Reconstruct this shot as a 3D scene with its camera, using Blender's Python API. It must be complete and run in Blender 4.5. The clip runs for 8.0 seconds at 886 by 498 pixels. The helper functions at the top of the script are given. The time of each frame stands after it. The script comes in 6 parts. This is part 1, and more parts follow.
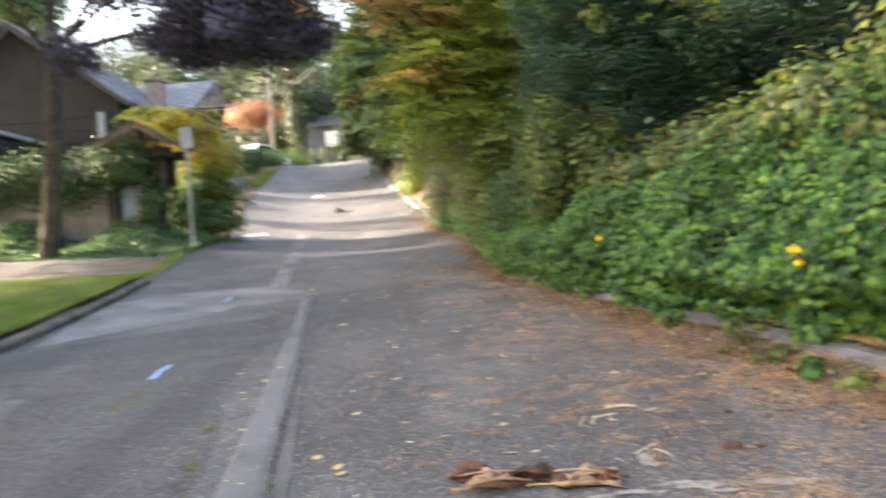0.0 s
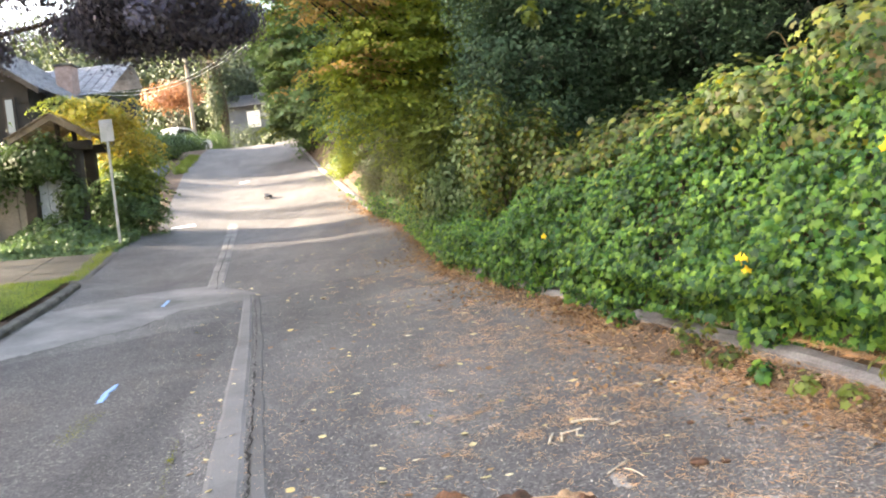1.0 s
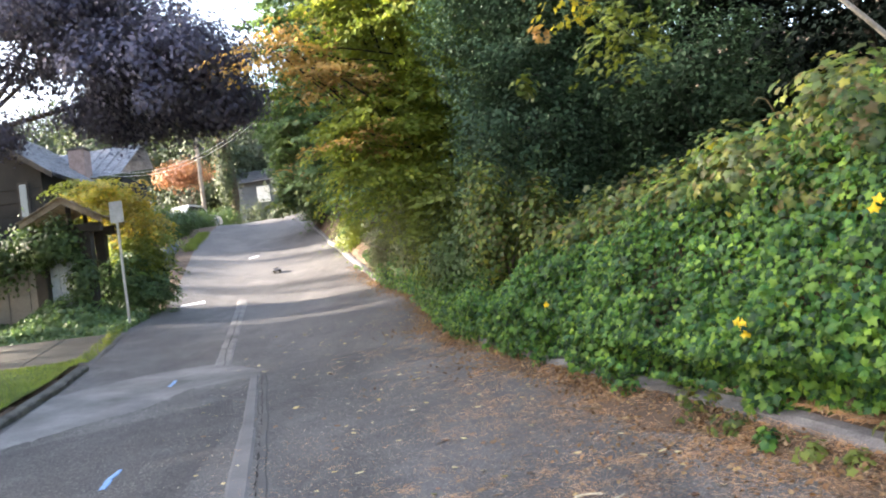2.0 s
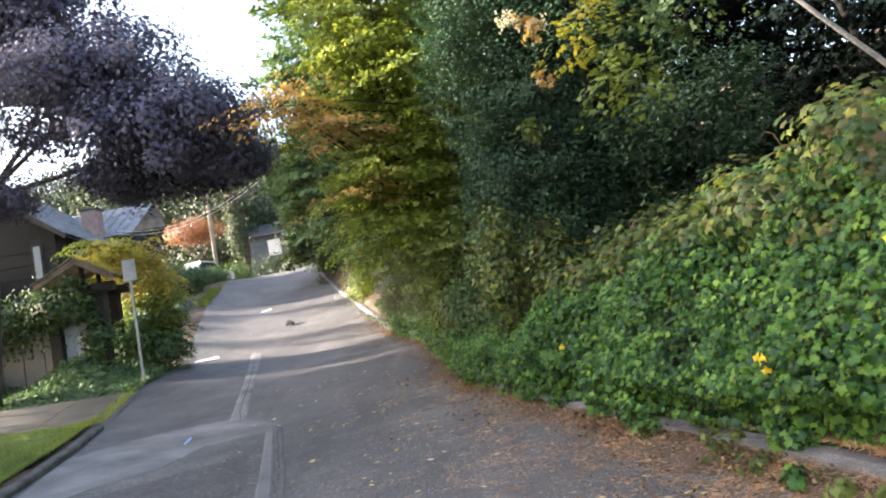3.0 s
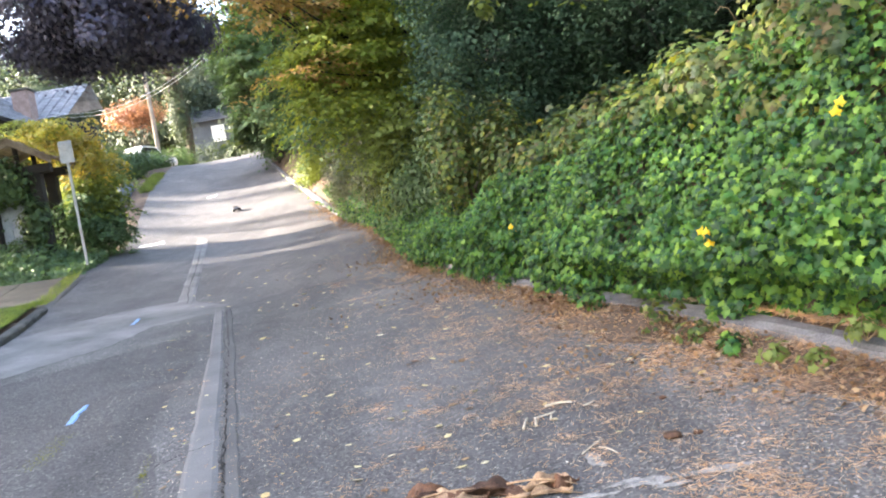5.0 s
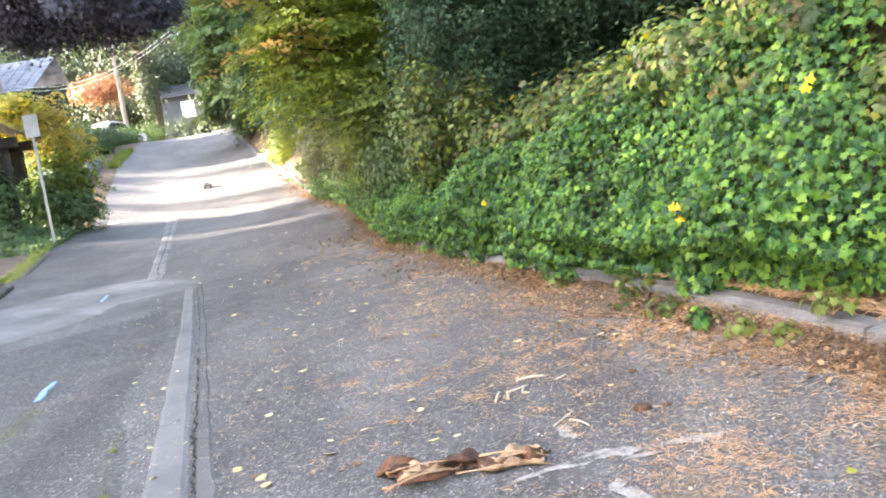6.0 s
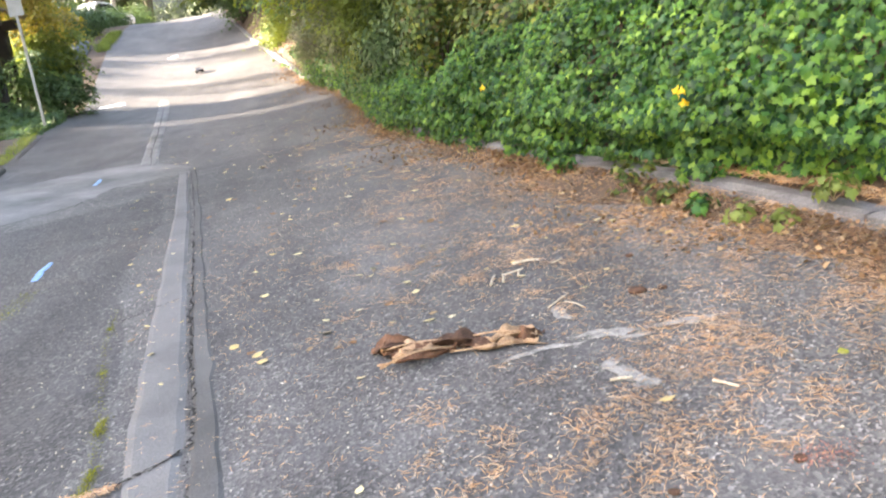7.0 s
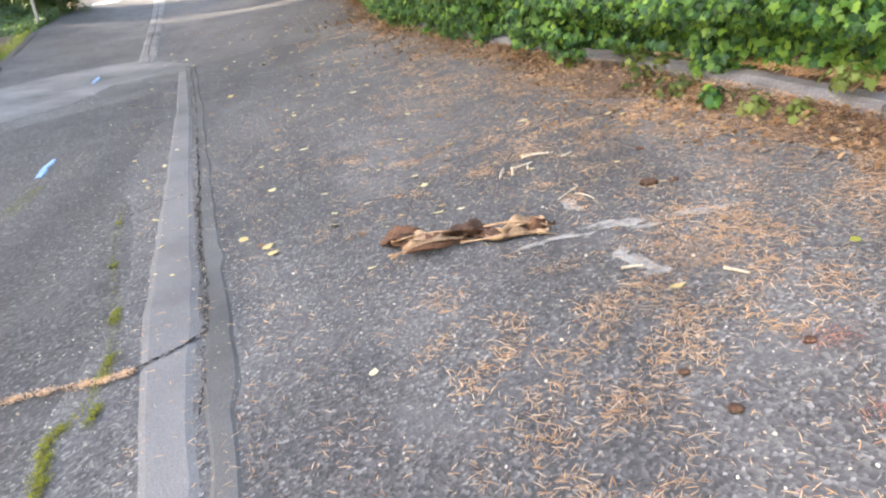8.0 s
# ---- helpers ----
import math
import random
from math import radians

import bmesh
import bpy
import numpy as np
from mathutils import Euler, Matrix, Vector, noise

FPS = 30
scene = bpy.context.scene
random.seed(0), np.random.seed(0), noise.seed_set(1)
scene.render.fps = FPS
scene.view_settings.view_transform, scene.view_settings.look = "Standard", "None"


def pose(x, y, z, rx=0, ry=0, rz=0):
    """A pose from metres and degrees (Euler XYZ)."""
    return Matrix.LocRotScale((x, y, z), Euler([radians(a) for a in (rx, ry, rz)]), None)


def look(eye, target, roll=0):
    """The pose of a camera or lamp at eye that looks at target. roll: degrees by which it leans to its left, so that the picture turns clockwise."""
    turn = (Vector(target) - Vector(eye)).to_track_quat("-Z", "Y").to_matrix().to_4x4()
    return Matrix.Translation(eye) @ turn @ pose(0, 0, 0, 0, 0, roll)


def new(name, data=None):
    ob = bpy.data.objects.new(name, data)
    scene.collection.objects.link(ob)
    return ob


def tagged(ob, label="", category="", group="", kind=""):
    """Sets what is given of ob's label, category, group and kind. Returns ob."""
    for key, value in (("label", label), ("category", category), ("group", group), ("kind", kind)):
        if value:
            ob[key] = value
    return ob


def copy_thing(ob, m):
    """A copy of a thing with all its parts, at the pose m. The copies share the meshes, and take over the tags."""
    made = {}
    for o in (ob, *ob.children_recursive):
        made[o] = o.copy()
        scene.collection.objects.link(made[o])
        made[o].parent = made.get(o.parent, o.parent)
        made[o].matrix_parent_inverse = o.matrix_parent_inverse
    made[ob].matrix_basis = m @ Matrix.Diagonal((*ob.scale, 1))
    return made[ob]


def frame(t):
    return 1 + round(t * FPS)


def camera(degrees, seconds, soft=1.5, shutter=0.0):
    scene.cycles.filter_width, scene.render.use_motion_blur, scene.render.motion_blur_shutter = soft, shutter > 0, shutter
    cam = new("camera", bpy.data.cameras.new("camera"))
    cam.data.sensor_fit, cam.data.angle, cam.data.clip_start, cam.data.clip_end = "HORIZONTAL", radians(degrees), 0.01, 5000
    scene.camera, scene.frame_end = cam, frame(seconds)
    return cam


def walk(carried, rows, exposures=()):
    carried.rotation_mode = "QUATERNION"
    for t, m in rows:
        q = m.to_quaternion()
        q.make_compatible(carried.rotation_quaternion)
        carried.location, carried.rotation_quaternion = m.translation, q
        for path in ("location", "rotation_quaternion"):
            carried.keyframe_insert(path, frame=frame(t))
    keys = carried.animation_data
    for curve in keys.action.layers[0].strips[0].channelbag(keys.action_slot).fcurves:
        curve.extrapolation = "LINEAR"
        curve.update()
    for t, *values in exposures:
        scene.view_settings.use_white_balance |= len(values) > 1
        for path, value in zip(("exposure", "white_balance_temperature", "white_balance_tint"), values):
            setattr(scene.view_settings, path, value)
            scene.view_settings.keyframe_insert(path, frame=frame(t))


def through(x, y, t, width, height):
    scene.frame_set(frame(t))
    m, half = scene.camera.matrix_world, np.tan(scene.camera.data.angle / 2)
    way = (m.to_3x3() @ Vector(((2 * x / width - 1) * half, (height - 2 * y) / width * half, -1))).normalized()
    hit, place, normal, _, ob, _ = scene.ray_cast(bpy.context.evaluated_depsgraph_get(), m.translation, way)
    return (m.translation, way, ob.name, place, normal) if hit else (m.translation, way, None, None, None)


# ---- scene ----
# camera: handheld, standing on the road
cam = camera(58.1, 8.0, soft=2.0, shutter=0.22)
PATH = [
    (0, 0.119, 0.101, 1.185, 90.92, 4.38, 3.56),
    (0.2, 0.033, 0.105, 1.229, 89.41, 3.73, -5.04),
    (0.5, -0.038, 0.130, 1.366, 87.54, 4.60, -4.88),
    (1, -0.027, 0.081, 1.448, 88.58, 6.57, -1.62),
    (1.5, 0.036, 0.043, 1.478, 92.32, 7.30, -1.43),
    (1.7, 0.055, 0.047, 1.480, 92.57, 7.63, -1.28),
    (2.8, 0.065, 0.066, 1.471, 97.01, 10.62, 0.40),
    (3, 0.056, 0.067, 1.473, 97.03, 10.53, 0.23),
    (3.5, 0.036, 0.097, 1.458, 96.23, 10.32, -0.08),
    (4, 0.031, 0.087, 1.423, 92.84, 10.25, -1.10),
    (4.5, 0.039, 0.102, 1.417, 91.01, 10.39, -2.96),
    (4.7, 0.033, 0.106, 1.403, 89.90, 10.37, -3.16),
    (6, 0.025, 0.114, 1.364, 86.58, 10.03, -5.49),
    (6.5, 0.035, 0.134, 1.353, 85.40, 10.06, -6.00),
    (7, 0.019, 0.163, 1.311, 78.81, 9.30, -5.68),
    (7.5, -0.003, 0.165, 1.287, 76.39, 9.83, -5.40),
    (8, -0.024, 0.166, 1.260, 72.01, 9.21, -5.54),
]
walk(cam, [(t, pose(x, y, z, a, b, c)) for t, x, y, z, a, b, c in PATH],
     exposures=[(0, 3.25, 8000, 15), (0.5, 3.43, 8200, 15), (1, 3.66, 8400, 15), (1.5, 3.46, 7600, 15), (3, 2.94, 7300, 15), (3.5, 2.96, 7300, 15), (4, 3.16, 7250, 15), (4.5, 3.36, 7200, 15), (6, 3.97, 7550, 15), (6.5, 3.91, 7850, 15), (7, 3.72, 7900, 15), (8, 3.66, 7900, 15)])

# daylight: low evening sun from the left, open sky
SUN_AZ, SUN_EL = -86.0, 21.5
world = bpy.data.worlds.new("sky")
scene.world = world
world.use_nodes = True
wn = world.node_tree
sky = wn.nodes.new("ShaderNodeTexSky")
sky.sky_type = "NISHITA"
sky.sun_disc = False
sky.sun_elevation = radians(SUN_EL)
sky.sun_rotation = radians(SUN_AZ)
sky.air_density, sky.dust_density = 1.0, 3.0
wn.links.new(sky.outputs[0], wn.nodes["Background"].inputs[0])
wn.nodes["Background"].inputs[1].default_value = 0.15
sun = new("sun", bpy.data.lights.new("sun", "SUN"))
sun.data.energy, sun.data.angle, sun.data.color = 5.0, radians(1.0), (1.0, 0.97, 0.93)
toward = Vector((math.sin(radians(SUN_AZ)) * math.cos(radians(SUN_EL)), math.cos(radians(SUN_AZ)) * math.cos(radians(SUN_EL)), math.sin(radians(SUN_EL))))
sun.matrix_world = look(toward * 60, (0, 0, 0))

rng = np.random.default_rng(7)


# ---------------- materials ----------------
def material(name, rough=0.8, metal=0.0, spec=0.4):
    m = bpy.data.materials.new(name)
    m.use_nodes = True
    nt = m.node_tree
    bsdf = nt.nodes["Principled BSDF"]
    bsdf.inputs["Roughness"].default_value = rough
    bsdf.inputs["Metallic"].default_value = metal
    bsdf.inputs["Specular IOR Level"].default_value = spec
    return m, nt, bsdf


def node(nt, kind, **values):
    n = nt.nodes.new(kind)
    for key, value in values.items():
        n.inputs[key.replace("_", " ")].default_value = value
    return n


def coords(nt):
    return nt.nodes.new("ShaderNodeTexCoord").outputs["Object"]


def noise_tex(nt, scale, detail=4.0, rough=0.6, co=None):
    n = node(nt, "ShaderNodeTexNoise", Scale=scale, Detail=detail, Roughness=rough)
    nt.links.new(co or coords(nt), n.inputs["Vector"])
    return n.outputs["Fac"]


def ramp(nt, fac, stops):
    r = nt.nodes.new("ShaderNodeValToRGB")
    els = r.color_ramp.elements
    while len(els) < len(stops):
        els.new(0.5)
    for el, (p, c) in zip(els, stops):
        el.position, el.color = p, (*c, 1) if len(c) == 3 else c
    nt.links.new(fac, r.inputs[0])
    return r.outputs[0]


def mix(nt, fac, a, b, mode="MIX"):
    n = nt.nodes.new("ShaderNodeMix")
    n.data_type, n.blend_type = "RGBA", mode
    for sock, v in ((n.inputs[0], fac), (n.inputs[6], a), (n.inputs[7], b)):
        if isinstance(v, (int, float)):
            sock.default_value = v
        elif isinstance(v, tuple):
            sock.default_value = (*v, 1)
        else:
            nt.links.new(v, sock)
    return n.outputs[2]


def bump(nt, bsdf, height, strength=0.4, distance=0.01):
    b = node(nt, "ShaderNodeBump", Strength=strength, Distance=distance)
    nt.links.new(height, b.inputs["Height"])
    nt.links.new(b.outputs[0], bsdf.inputs["Normal"])


def surface(name, dark, light, scale, rough=0.85, grain=60.0, relief=0.4, distance=0.006, metal=0.0, spec=0.3):
    """Two colours mixed by a broad and a fine noise, with a fine relief."""
    m, nt, bsdf = material(name, rough, metal, spec)
    co = coords(nt)
    base = ramp(nt, noise_tex(nt, scale, 6, 0.65, co), [(0.3, dark), (0.7, light)])
    fine = noise_tex(nt, grain, 3, 0.6, co)
    speck = ramp(nt, fine, [(0.25, (0.6, 0.6, 0.6)), (0.75, (1.3, 1.3, 1.3))])
    nt.links.new(mix(nt, 1.0, base, speck, "MULTIPLY"), bsdf.inputs["Base Color"])
    bump(nt, bsdf, fine, relief, distance)
    return m


# foliage whose leaves differ little from one to the next, more from bough to bough
CALM = {"holly_leaf", "yellow_green_leaf", "olive_leaf", "deep_green_leaf", "hazy_purple_leaf", "green_leaf", "lime_leaf", "far_foliage", "dull_leaf", "shaded_evergreen_leaf", "orange_leaf", "red_leaf"}


def leaf_material(name, colours, rough=0.5, through=0.35, spec=0.35):
    """Foliage: each leaf takes its own colour; light shines through in part."""
    m, nt, bsdf = material(name, rough, 0.0, spec)
    geo = nt.nodes.new("ShaderNodeNewGeometry")
    info = nt.nodes.new("ShaderNodeObjectInfo")
    add = node(nt, "ShaderNodeMath")
    add.operation = "ADD"
    nt.links.new(geo.outputs["Random Per Island"], add.inputs[0])
    nt.links.new(info.outputs["Random"], add.inputs[1])
    fr = nt.nodes.new("ShaderNodeMath")
    fr.operation = "FRACT"
    nt.links.new(add.outputs[0], fr.inputs[0])
    colours = [(r * 1.08, g * 0.97, b * 1.3) if g > r else (r, g, b) for r, g, b in colours]
    if name in CALM:
        mean = [sum(c[k] for c in colours) / len(colours) for k in range(3)]
        colours = [tuple(0.55 * c[k] + 0.45 * mean[k] for k in range(3)) for c in colours]
    n = len(colours)
    col = ramp(nt, fr.outputs[0], [(i / max(1, n - 1), c) for i, c in enumerate(colours)])
    broad = ramp(nt, noise_tex(nt, 2.2, 4), [(0.32, (0.62, 0.64, 0.66)), (0.68, (1.32, 1.28, 1.15))])
    col = mix(nt, 1.0, col, broad, "MULTIPLY")
    nt.links.new(col, bsdf.inputs["Base Color"])
    tr = nt.nodes.new("ShaderNodeBsdfTranslucent")
    warm = mix(nt, 1.0, col, (1.3, 1.25, 0.75), "MULTIPLY")
    nt.links.new(warm, tr.inputs[0])
    sh = nt.nodes.new("ShaderNodeMixShader")
    sh.inputs[0].default_value = through
    nt.links.new(bsdf.outputs[0], sh.inputs[1])
    nt.links.new(tr.outputs[0], sh.inputs[2])
    nt.links.new(sh.outputs[0], nt.nodes["Material Output"].inputs[0])
    return m


# ---------------- mesh helpers ----------------
def mesh_from(name, verts, faces, mats=()):
    me = bpy.data.meshes.new(name)
    me.from_pydata([tuple(map(float, v)) for v in verts], [], [tuple(int(i) for i in f) for f in faces])
    for m in mats:
        me.materials.append(m)
    me.update()
    return me


def mesh_fast(name, verts, faces, mat):
    """Mesh from an (n,3) array and an (m,k) array of face corners."""
    me = bpy.data.meshes.new(name)
    verts, faces = np.asarray(verts, np.float32), np.asarray(faces, np.int32)
    m, k = faces.shape
    me.vertices.add(len(verts))
    me.vertices.foreach_set("co", verts.ravel())
    me.loops.add(m * k)
    me.loops.foreach_set("vertex_index", faces.ravel())
    me.polygons.add(m)
    me.polygons.foreach_set("loop_start", np.arange(0, m * k, k, dtype=np.int32))
    me.polygons.foreach_set("loop_total", np.full(m, k, np.int32))
    me.materials.append(mat)
    me.update(calc_edges=True)
    return me


def smooth(me):
    me.polygons.foreach_set("use_smooth", np.ones(len(me.polygons), bool))
    return me


def part(name, me, parent=None, label="", m=None):
    """Links a mesh (or an empty, with None) as one object, under a thing if given."""
    ob = new(name, me)
    if m is not None:
        ob.matrix_basis = m
    if parent is not None:
        ob.parent = parent
    if label:
        ob["label"] = label
    return ob


def thing(name, label, category, me=None, at=(0, 0, 0), rz=0.0, group="", kind=""):
    ob = new(name, me)
    ob.matrix_basis = pose(*at, 0, 0, rz)
    return tagged(ob, label, category, group, kind)


class Solid:
    """Gathers boxes, tubes and slabs into one mesh."""

    def __init__(self):
        self.v, self.f = [], []

    def add(self, verts, faces):
        n = len(self.v)
        self.v += [tuple(v) for v in verts]
        self.f += [tuple(i + n for i in f) for f in faces]
        return self

    def box(self, a, b, m=None, bevel=0.0):
        bm = bmesh.new()
        bmesh.ops.create_cube(bm, size=1)
        lo, hi = Vector(a), Vector(b)
        for v in bm.verts:
            v.co = Vector([(lo[i] + hi[i]) / 2 + v.co[i] * (hi[i] - lo[i]) for i in range(3)])
        if bevel:
            bmesh.ops.bevel(bm, geom=bm.edges[:], offset=bevel, segments=2, affect="EDGES")
        if m is not None:
            bm.transform(m)
        bm.verts.ensure_lookup_table()
        bm.verts.index_update()
        self.add([v.co.copy() for v in bm.verts], [[v.index for v in f.verts] for f in bm.faces])
        bm.free()
        return self

    def tube(self, pts, radii, sides=8):
        pts = [Vector(p) for p in pts]
        ring, verts, faces = [], [], []
        for i, p in enumerate(pts):
            d = (pts[min(i + 1, len(pts) - 1)] - pts[max(i - 1, 0)]).normalized()
            a = d.orthogonal().normalized() if i == 0 else (a - d * a.dot(d)).normalized()
            b = d.cross(a)
            for k in range(sides):
                t = 2 * math.pi * k / sides
                verts.append(p + (a * math.cos(t) + b * math.sin(t)) * radii[i])
        for i in range(len(pts) - 1):
            for k in range(sides):
                faces.append((i * sides + k, i * sides + (k + 1) % sides, (i + 1) * sides + (k + 1) % sides, (i + 1) * sides + k))
        faces.append(tuple(range(sides))[::-1])
        faces.append(tuple(range((len(pts) - 1) * sides, len(pts) * sides)))
        return self.add(verts, faces)

    def prism(self, outline, z0, z1, m=None):
        """An outline in x, y, made solid between two heights."""
        n = len(outline)
        verts = [Vector((x, y, z0)) for x, y in outline] + [Vector((x, y, z1)) for x, y in outline]
        if m is not None:
            verts = [m @ v for v in verts]
        faces = [tuple(range(n))[::-1], tuple(range(n, 2 * n))] + [(i, (i + 1) % n, n + (i + 1) % n, n + i) for i in range(n)]
        return self.add(verts, faces)

    def mesh(self, name, mat, shade=False):
        me = mesh_from(name, self.v, self.f, [mat])
        return smooth(me) if shade else me


# leaf outlines: x across, y along, z up; fans of triangles
LEAF = (np.array([(0, 0, 0), (0.3, 0.45, 0.07), (0, 1, -0.05), (-0.3, 0.45, 0.07)]), np.array([(0, 1, 2), (0, 2, 3)]))
OVAL = (np.array([(0, 0, 0), (0.27, 0.22, 0.05), (0.33, 0.55, 0.07), (0, 1, -0.08), (-0.33, 0.55, 0.07), (-0.27, 0.22, 0.05)]),
        np.array([(0, 1, 2), (0, 2, 3), (0, 3, 4), (0, 4, 5)]))
_lobes = [(0, 0.02), (0.36, -0.16), (0.38, 0.12), (0.62, 0.4), (0.27, 0.52), (0, 1.0), (-0.27, 0.52), (-0.62, 0.4), (-0.38, 0.12), (-0.36, -0.16)]
IVY = (np.array([(0, 0.3, 0.1)] + [(x, y, -0.12 * abs(x) - 0.06 * y) for x, y in _lobes]),
       np.array([(0, i + 1, (i + 1) % 10 + 1) for i in range(10)]))


def unit(a):
    return a / np.maximum(np.linalg.norm(a, axis=1, keepdims=True), 1e-9)


def leaf_arrays(centres, normals, sizes, shape, down=None, r=rng):
    """Leaves of one shape at many places, facing their normals; down: the way that tips hang."""
    n = len(centres)
    nn = unit(normals)
    t = r.normal(size=(n, 3)) if down is None else np.asarray(down) + 0.55 * r.normal(size=(n, 3))
    t = unit(t - nn * (t * nn).sum(1, keepdims=True))
    b = np.cross(t, nn)
    lv, lf = shape
    v = centres[:, None] + sizes[:, None, None] * (lv[None, :, 0:1] * b[:, None] + lv[None, :, 1:2] * t[:, None] + lv[None, :, 2:3] * nn[:, None])
    f = lf[None] + (np.arange(n) * len(lv))[:, None, None]
    return v.reshape(-1, 3), f.reshape(-1, lf.shape[1])


def leaf_mesh(name, centres, normals, sizes, shape, mat, down=None):
    v, f = leaf_arrays(np.asarray(centres, float), np.asarray(normals, float), np.asarray(sizes, float), shape, down)
    return mesh_fast(name, v, f, mat)


def clumps(middle, radii, count, per, spread, shell=0.55, r=rng, flat=1.0):
    """Leaf places in clumps within an ellipsoid, more of them towards its skin, with an uneven outline."""
    d = unit(r.normal(size=(count, 3)))
    rad = shell + (1 - shell) * r.random((count, 1)) ** 0.6
    wob = 1 + 0.28 * np.sin(d[:, :1] * 5.1 + 1.3 + d[:, 2:] * 3.7) * np.cos(d[:, 1:2] * 4.3)
    c = np.asarray(middle) + d * rad * wob * np.asarray(radii)
    s = spread * (0.6 + 0.8 * r.random((count, 1, 1)))
    off = r.normal(size=(count, per, 3)) * s * np.array([1, 1, flat])
    p = (c[:, None] + off).reshape(-1, 3)
    nrm = off.reshape(-1, 3) * 0.6 / spread + np.repeat(d, per, 0) * 0.7 + np.array([0, 0, 0.7]) + 0.28 * r.normal(size=(count * per, 3))
    return c, p, nrm


def sprays(middle, radii, count, per, reach, width, droop, shell=0.3, r=rng):
    """Leaf places on flat, drooping sprays that grow outwards from within an ellipsoid."""
    d = unit(r.normal(size=(count, 3)))
    rad = shell + (0.9 - shell) * r.random((count, 1)) ** 0.7
    c = np.asarray(middle) + d * rad * np.asarray(radii)
    out = unit(d * np.array([1, 1, 0.25]) + 0.45 * r.normal(size=(count, 3)) * np.array([1, 1, 0.3]) + np.array([0, 0, 0.12]))
    side = unit(np.cross(out, np.array([0, 0, 1.0])) + 0.15 * r.normal(size=(count, 3)))
    t = r.random((count, per, 1)) ** 0.8
    ln = reach * (0.5 + 0.9 * r.random((count, 1, 1)))
    w = width * (0.25 + 1.1 * np.sin(np.clip(t * 0.9 + 0.08, 0, 1) * math.pi)) * r.normal(size=(count, per, 1)) * 0.5
    p = c[:, None] + out[:, None] * ln * t + side[:, None] * w - np.array([0, 0, 1.0]) * droop * ln * (t ** 2 + 0.5 * np.abs(w) / width)
    p = (p + 0.018 * r.normal(size=p.shape)).reshape(-1, 3)
    up = np.repeat(out * 0.35 + np.array([-0.1, -0.15, 0.85]) + 0.25 * r.normal(size=(count, 3)), per, 0)
    return c, p, up + 0.3 * r.normal(size=p.shape)


# ---------------- the lie of the land ----------------
_YS = np.linspace(-60, 130, 1900)


def _soft(ys, vs, w):
    a = np.interp(_YS, ys, vs)
    k = max(1, int(w / 0.1))
    pad = np.pad(a, k, mode="reflect", reflect_type="odd")
    return np.convolve(pad, np.ones(2 * k + 1) / (2 * k + 1), "same")[k:-k]


_KX = _soft([-60, -8, 0.5, 3.3, 4.4, 5.5, 10.3, 16.9, 21.9, 25.9, 33.7, 48.5, 70, 130],
            [10.2, 3.6, 2.44, 1.98, 1.74, 1.40, 0.26, -0.25, -1.40, -2.25, -4.04, -7.08, -11.0, -22.0], 0.6)
_KE = _soft([-60, 12, 16.9, 21.9, 25.9, 33.7, 42, 48.5, 52, 60, 130], [0, 0, 0.05, 0.27, 0.8, 1.85, 3.02, 4.0, 4.1, 3.6, -0.5], 1.0)
_LX = _soft([-60, 0, 6, 8.3, 10.4, 12.1, 14, 17, 18.5, 21.4, 26.8, 34.7, 48.5, 70, 130], [-4.9, -4.6, -4.56, -4.6, -4.8, -5.12, -5.55, -6.3, -6.42, -6.68, -7.85, -9.6, -11.5, -15.4, -26.0], 0.6)
_LE = _soft([-60, 4, 7, 10, 20.9, 26.8, 34.7, 41, 45, 48.5, 52, 60, 130], [0.12, 0.12, 0.28, 0.4, 0.85, 1.67, 2.75, 3.66, 4.08, 4.22, 4.25, 3.8, 0.6], 1.0)


def kerb_x(y):
    return np.interp(y, _YS, _KX)


def left_x(y):
    return np.interp(y, _YS, _LX)


def road_z(x, y):
    """Height of the road's surface: climbing ahead, tilted up to the right, levelling towards the left."""
    r, l = kerb_x(y), left_x(y)
    u = np.clip((r - x) / (r - l), 0, 1.6)
    a, b = np.interp(y, _YS, _KE), np.interp(y, _YS, _LE)
    return 0.07 * x + 0.09 * y + a + (b - a) * u ** 2.2


def bank_top(y):
    return np.interp(y, [-10, 0, 4, 5, 6, 7, 9, 12, 18, 26, 60], [2.0, 1.9, 1.43, 1.29, 1.1, 0.92, 0.67, 0.55, 0.5, 0.6, 1.0])


def land_z(x, y):
    """Height of the ground: verge and steep bank on the right, gentle gardens on the left."""
    x, y = np.asarray(x, float), np.asarray(y, float)
    r, l = kerb_x(y), left_x(y)
    at = road_z(np.clip(x, l, r), y)
    o = x - r - 0.14
    foot = np.interp(y, [-5, 2, 3.6, 5.0, 60], [0.5, 0.42, 0.28, 0.1, 0.1])
    top = bank_top(y)
    s = np.clip((o - foot) / 1.15, 0, 1)
    bank = 0.12 + top * (1 - (1 - s) ** 1.6) + np.clip(o - foot - 1.15, 0, 60) * 0.2
    q = l - x
    left = np.interp(y, [11.9, 12.6], [0.1, 0.0]) + np.clip(q, 0, 200) * 0.035
    z = at + np.where(o > 0, bank, np.where(q > 0.1, left, -0.12))
    far = np.clip((y - 66) / 120, 0, 1)
    return z + 26 * far ** 1.1 + np.clip(-x - 40, 0, 200) * 0.06


def on_land(x, y):
    return float(land_z(x, y))


def on_road(x, y):
    return float(road_z(x, y))


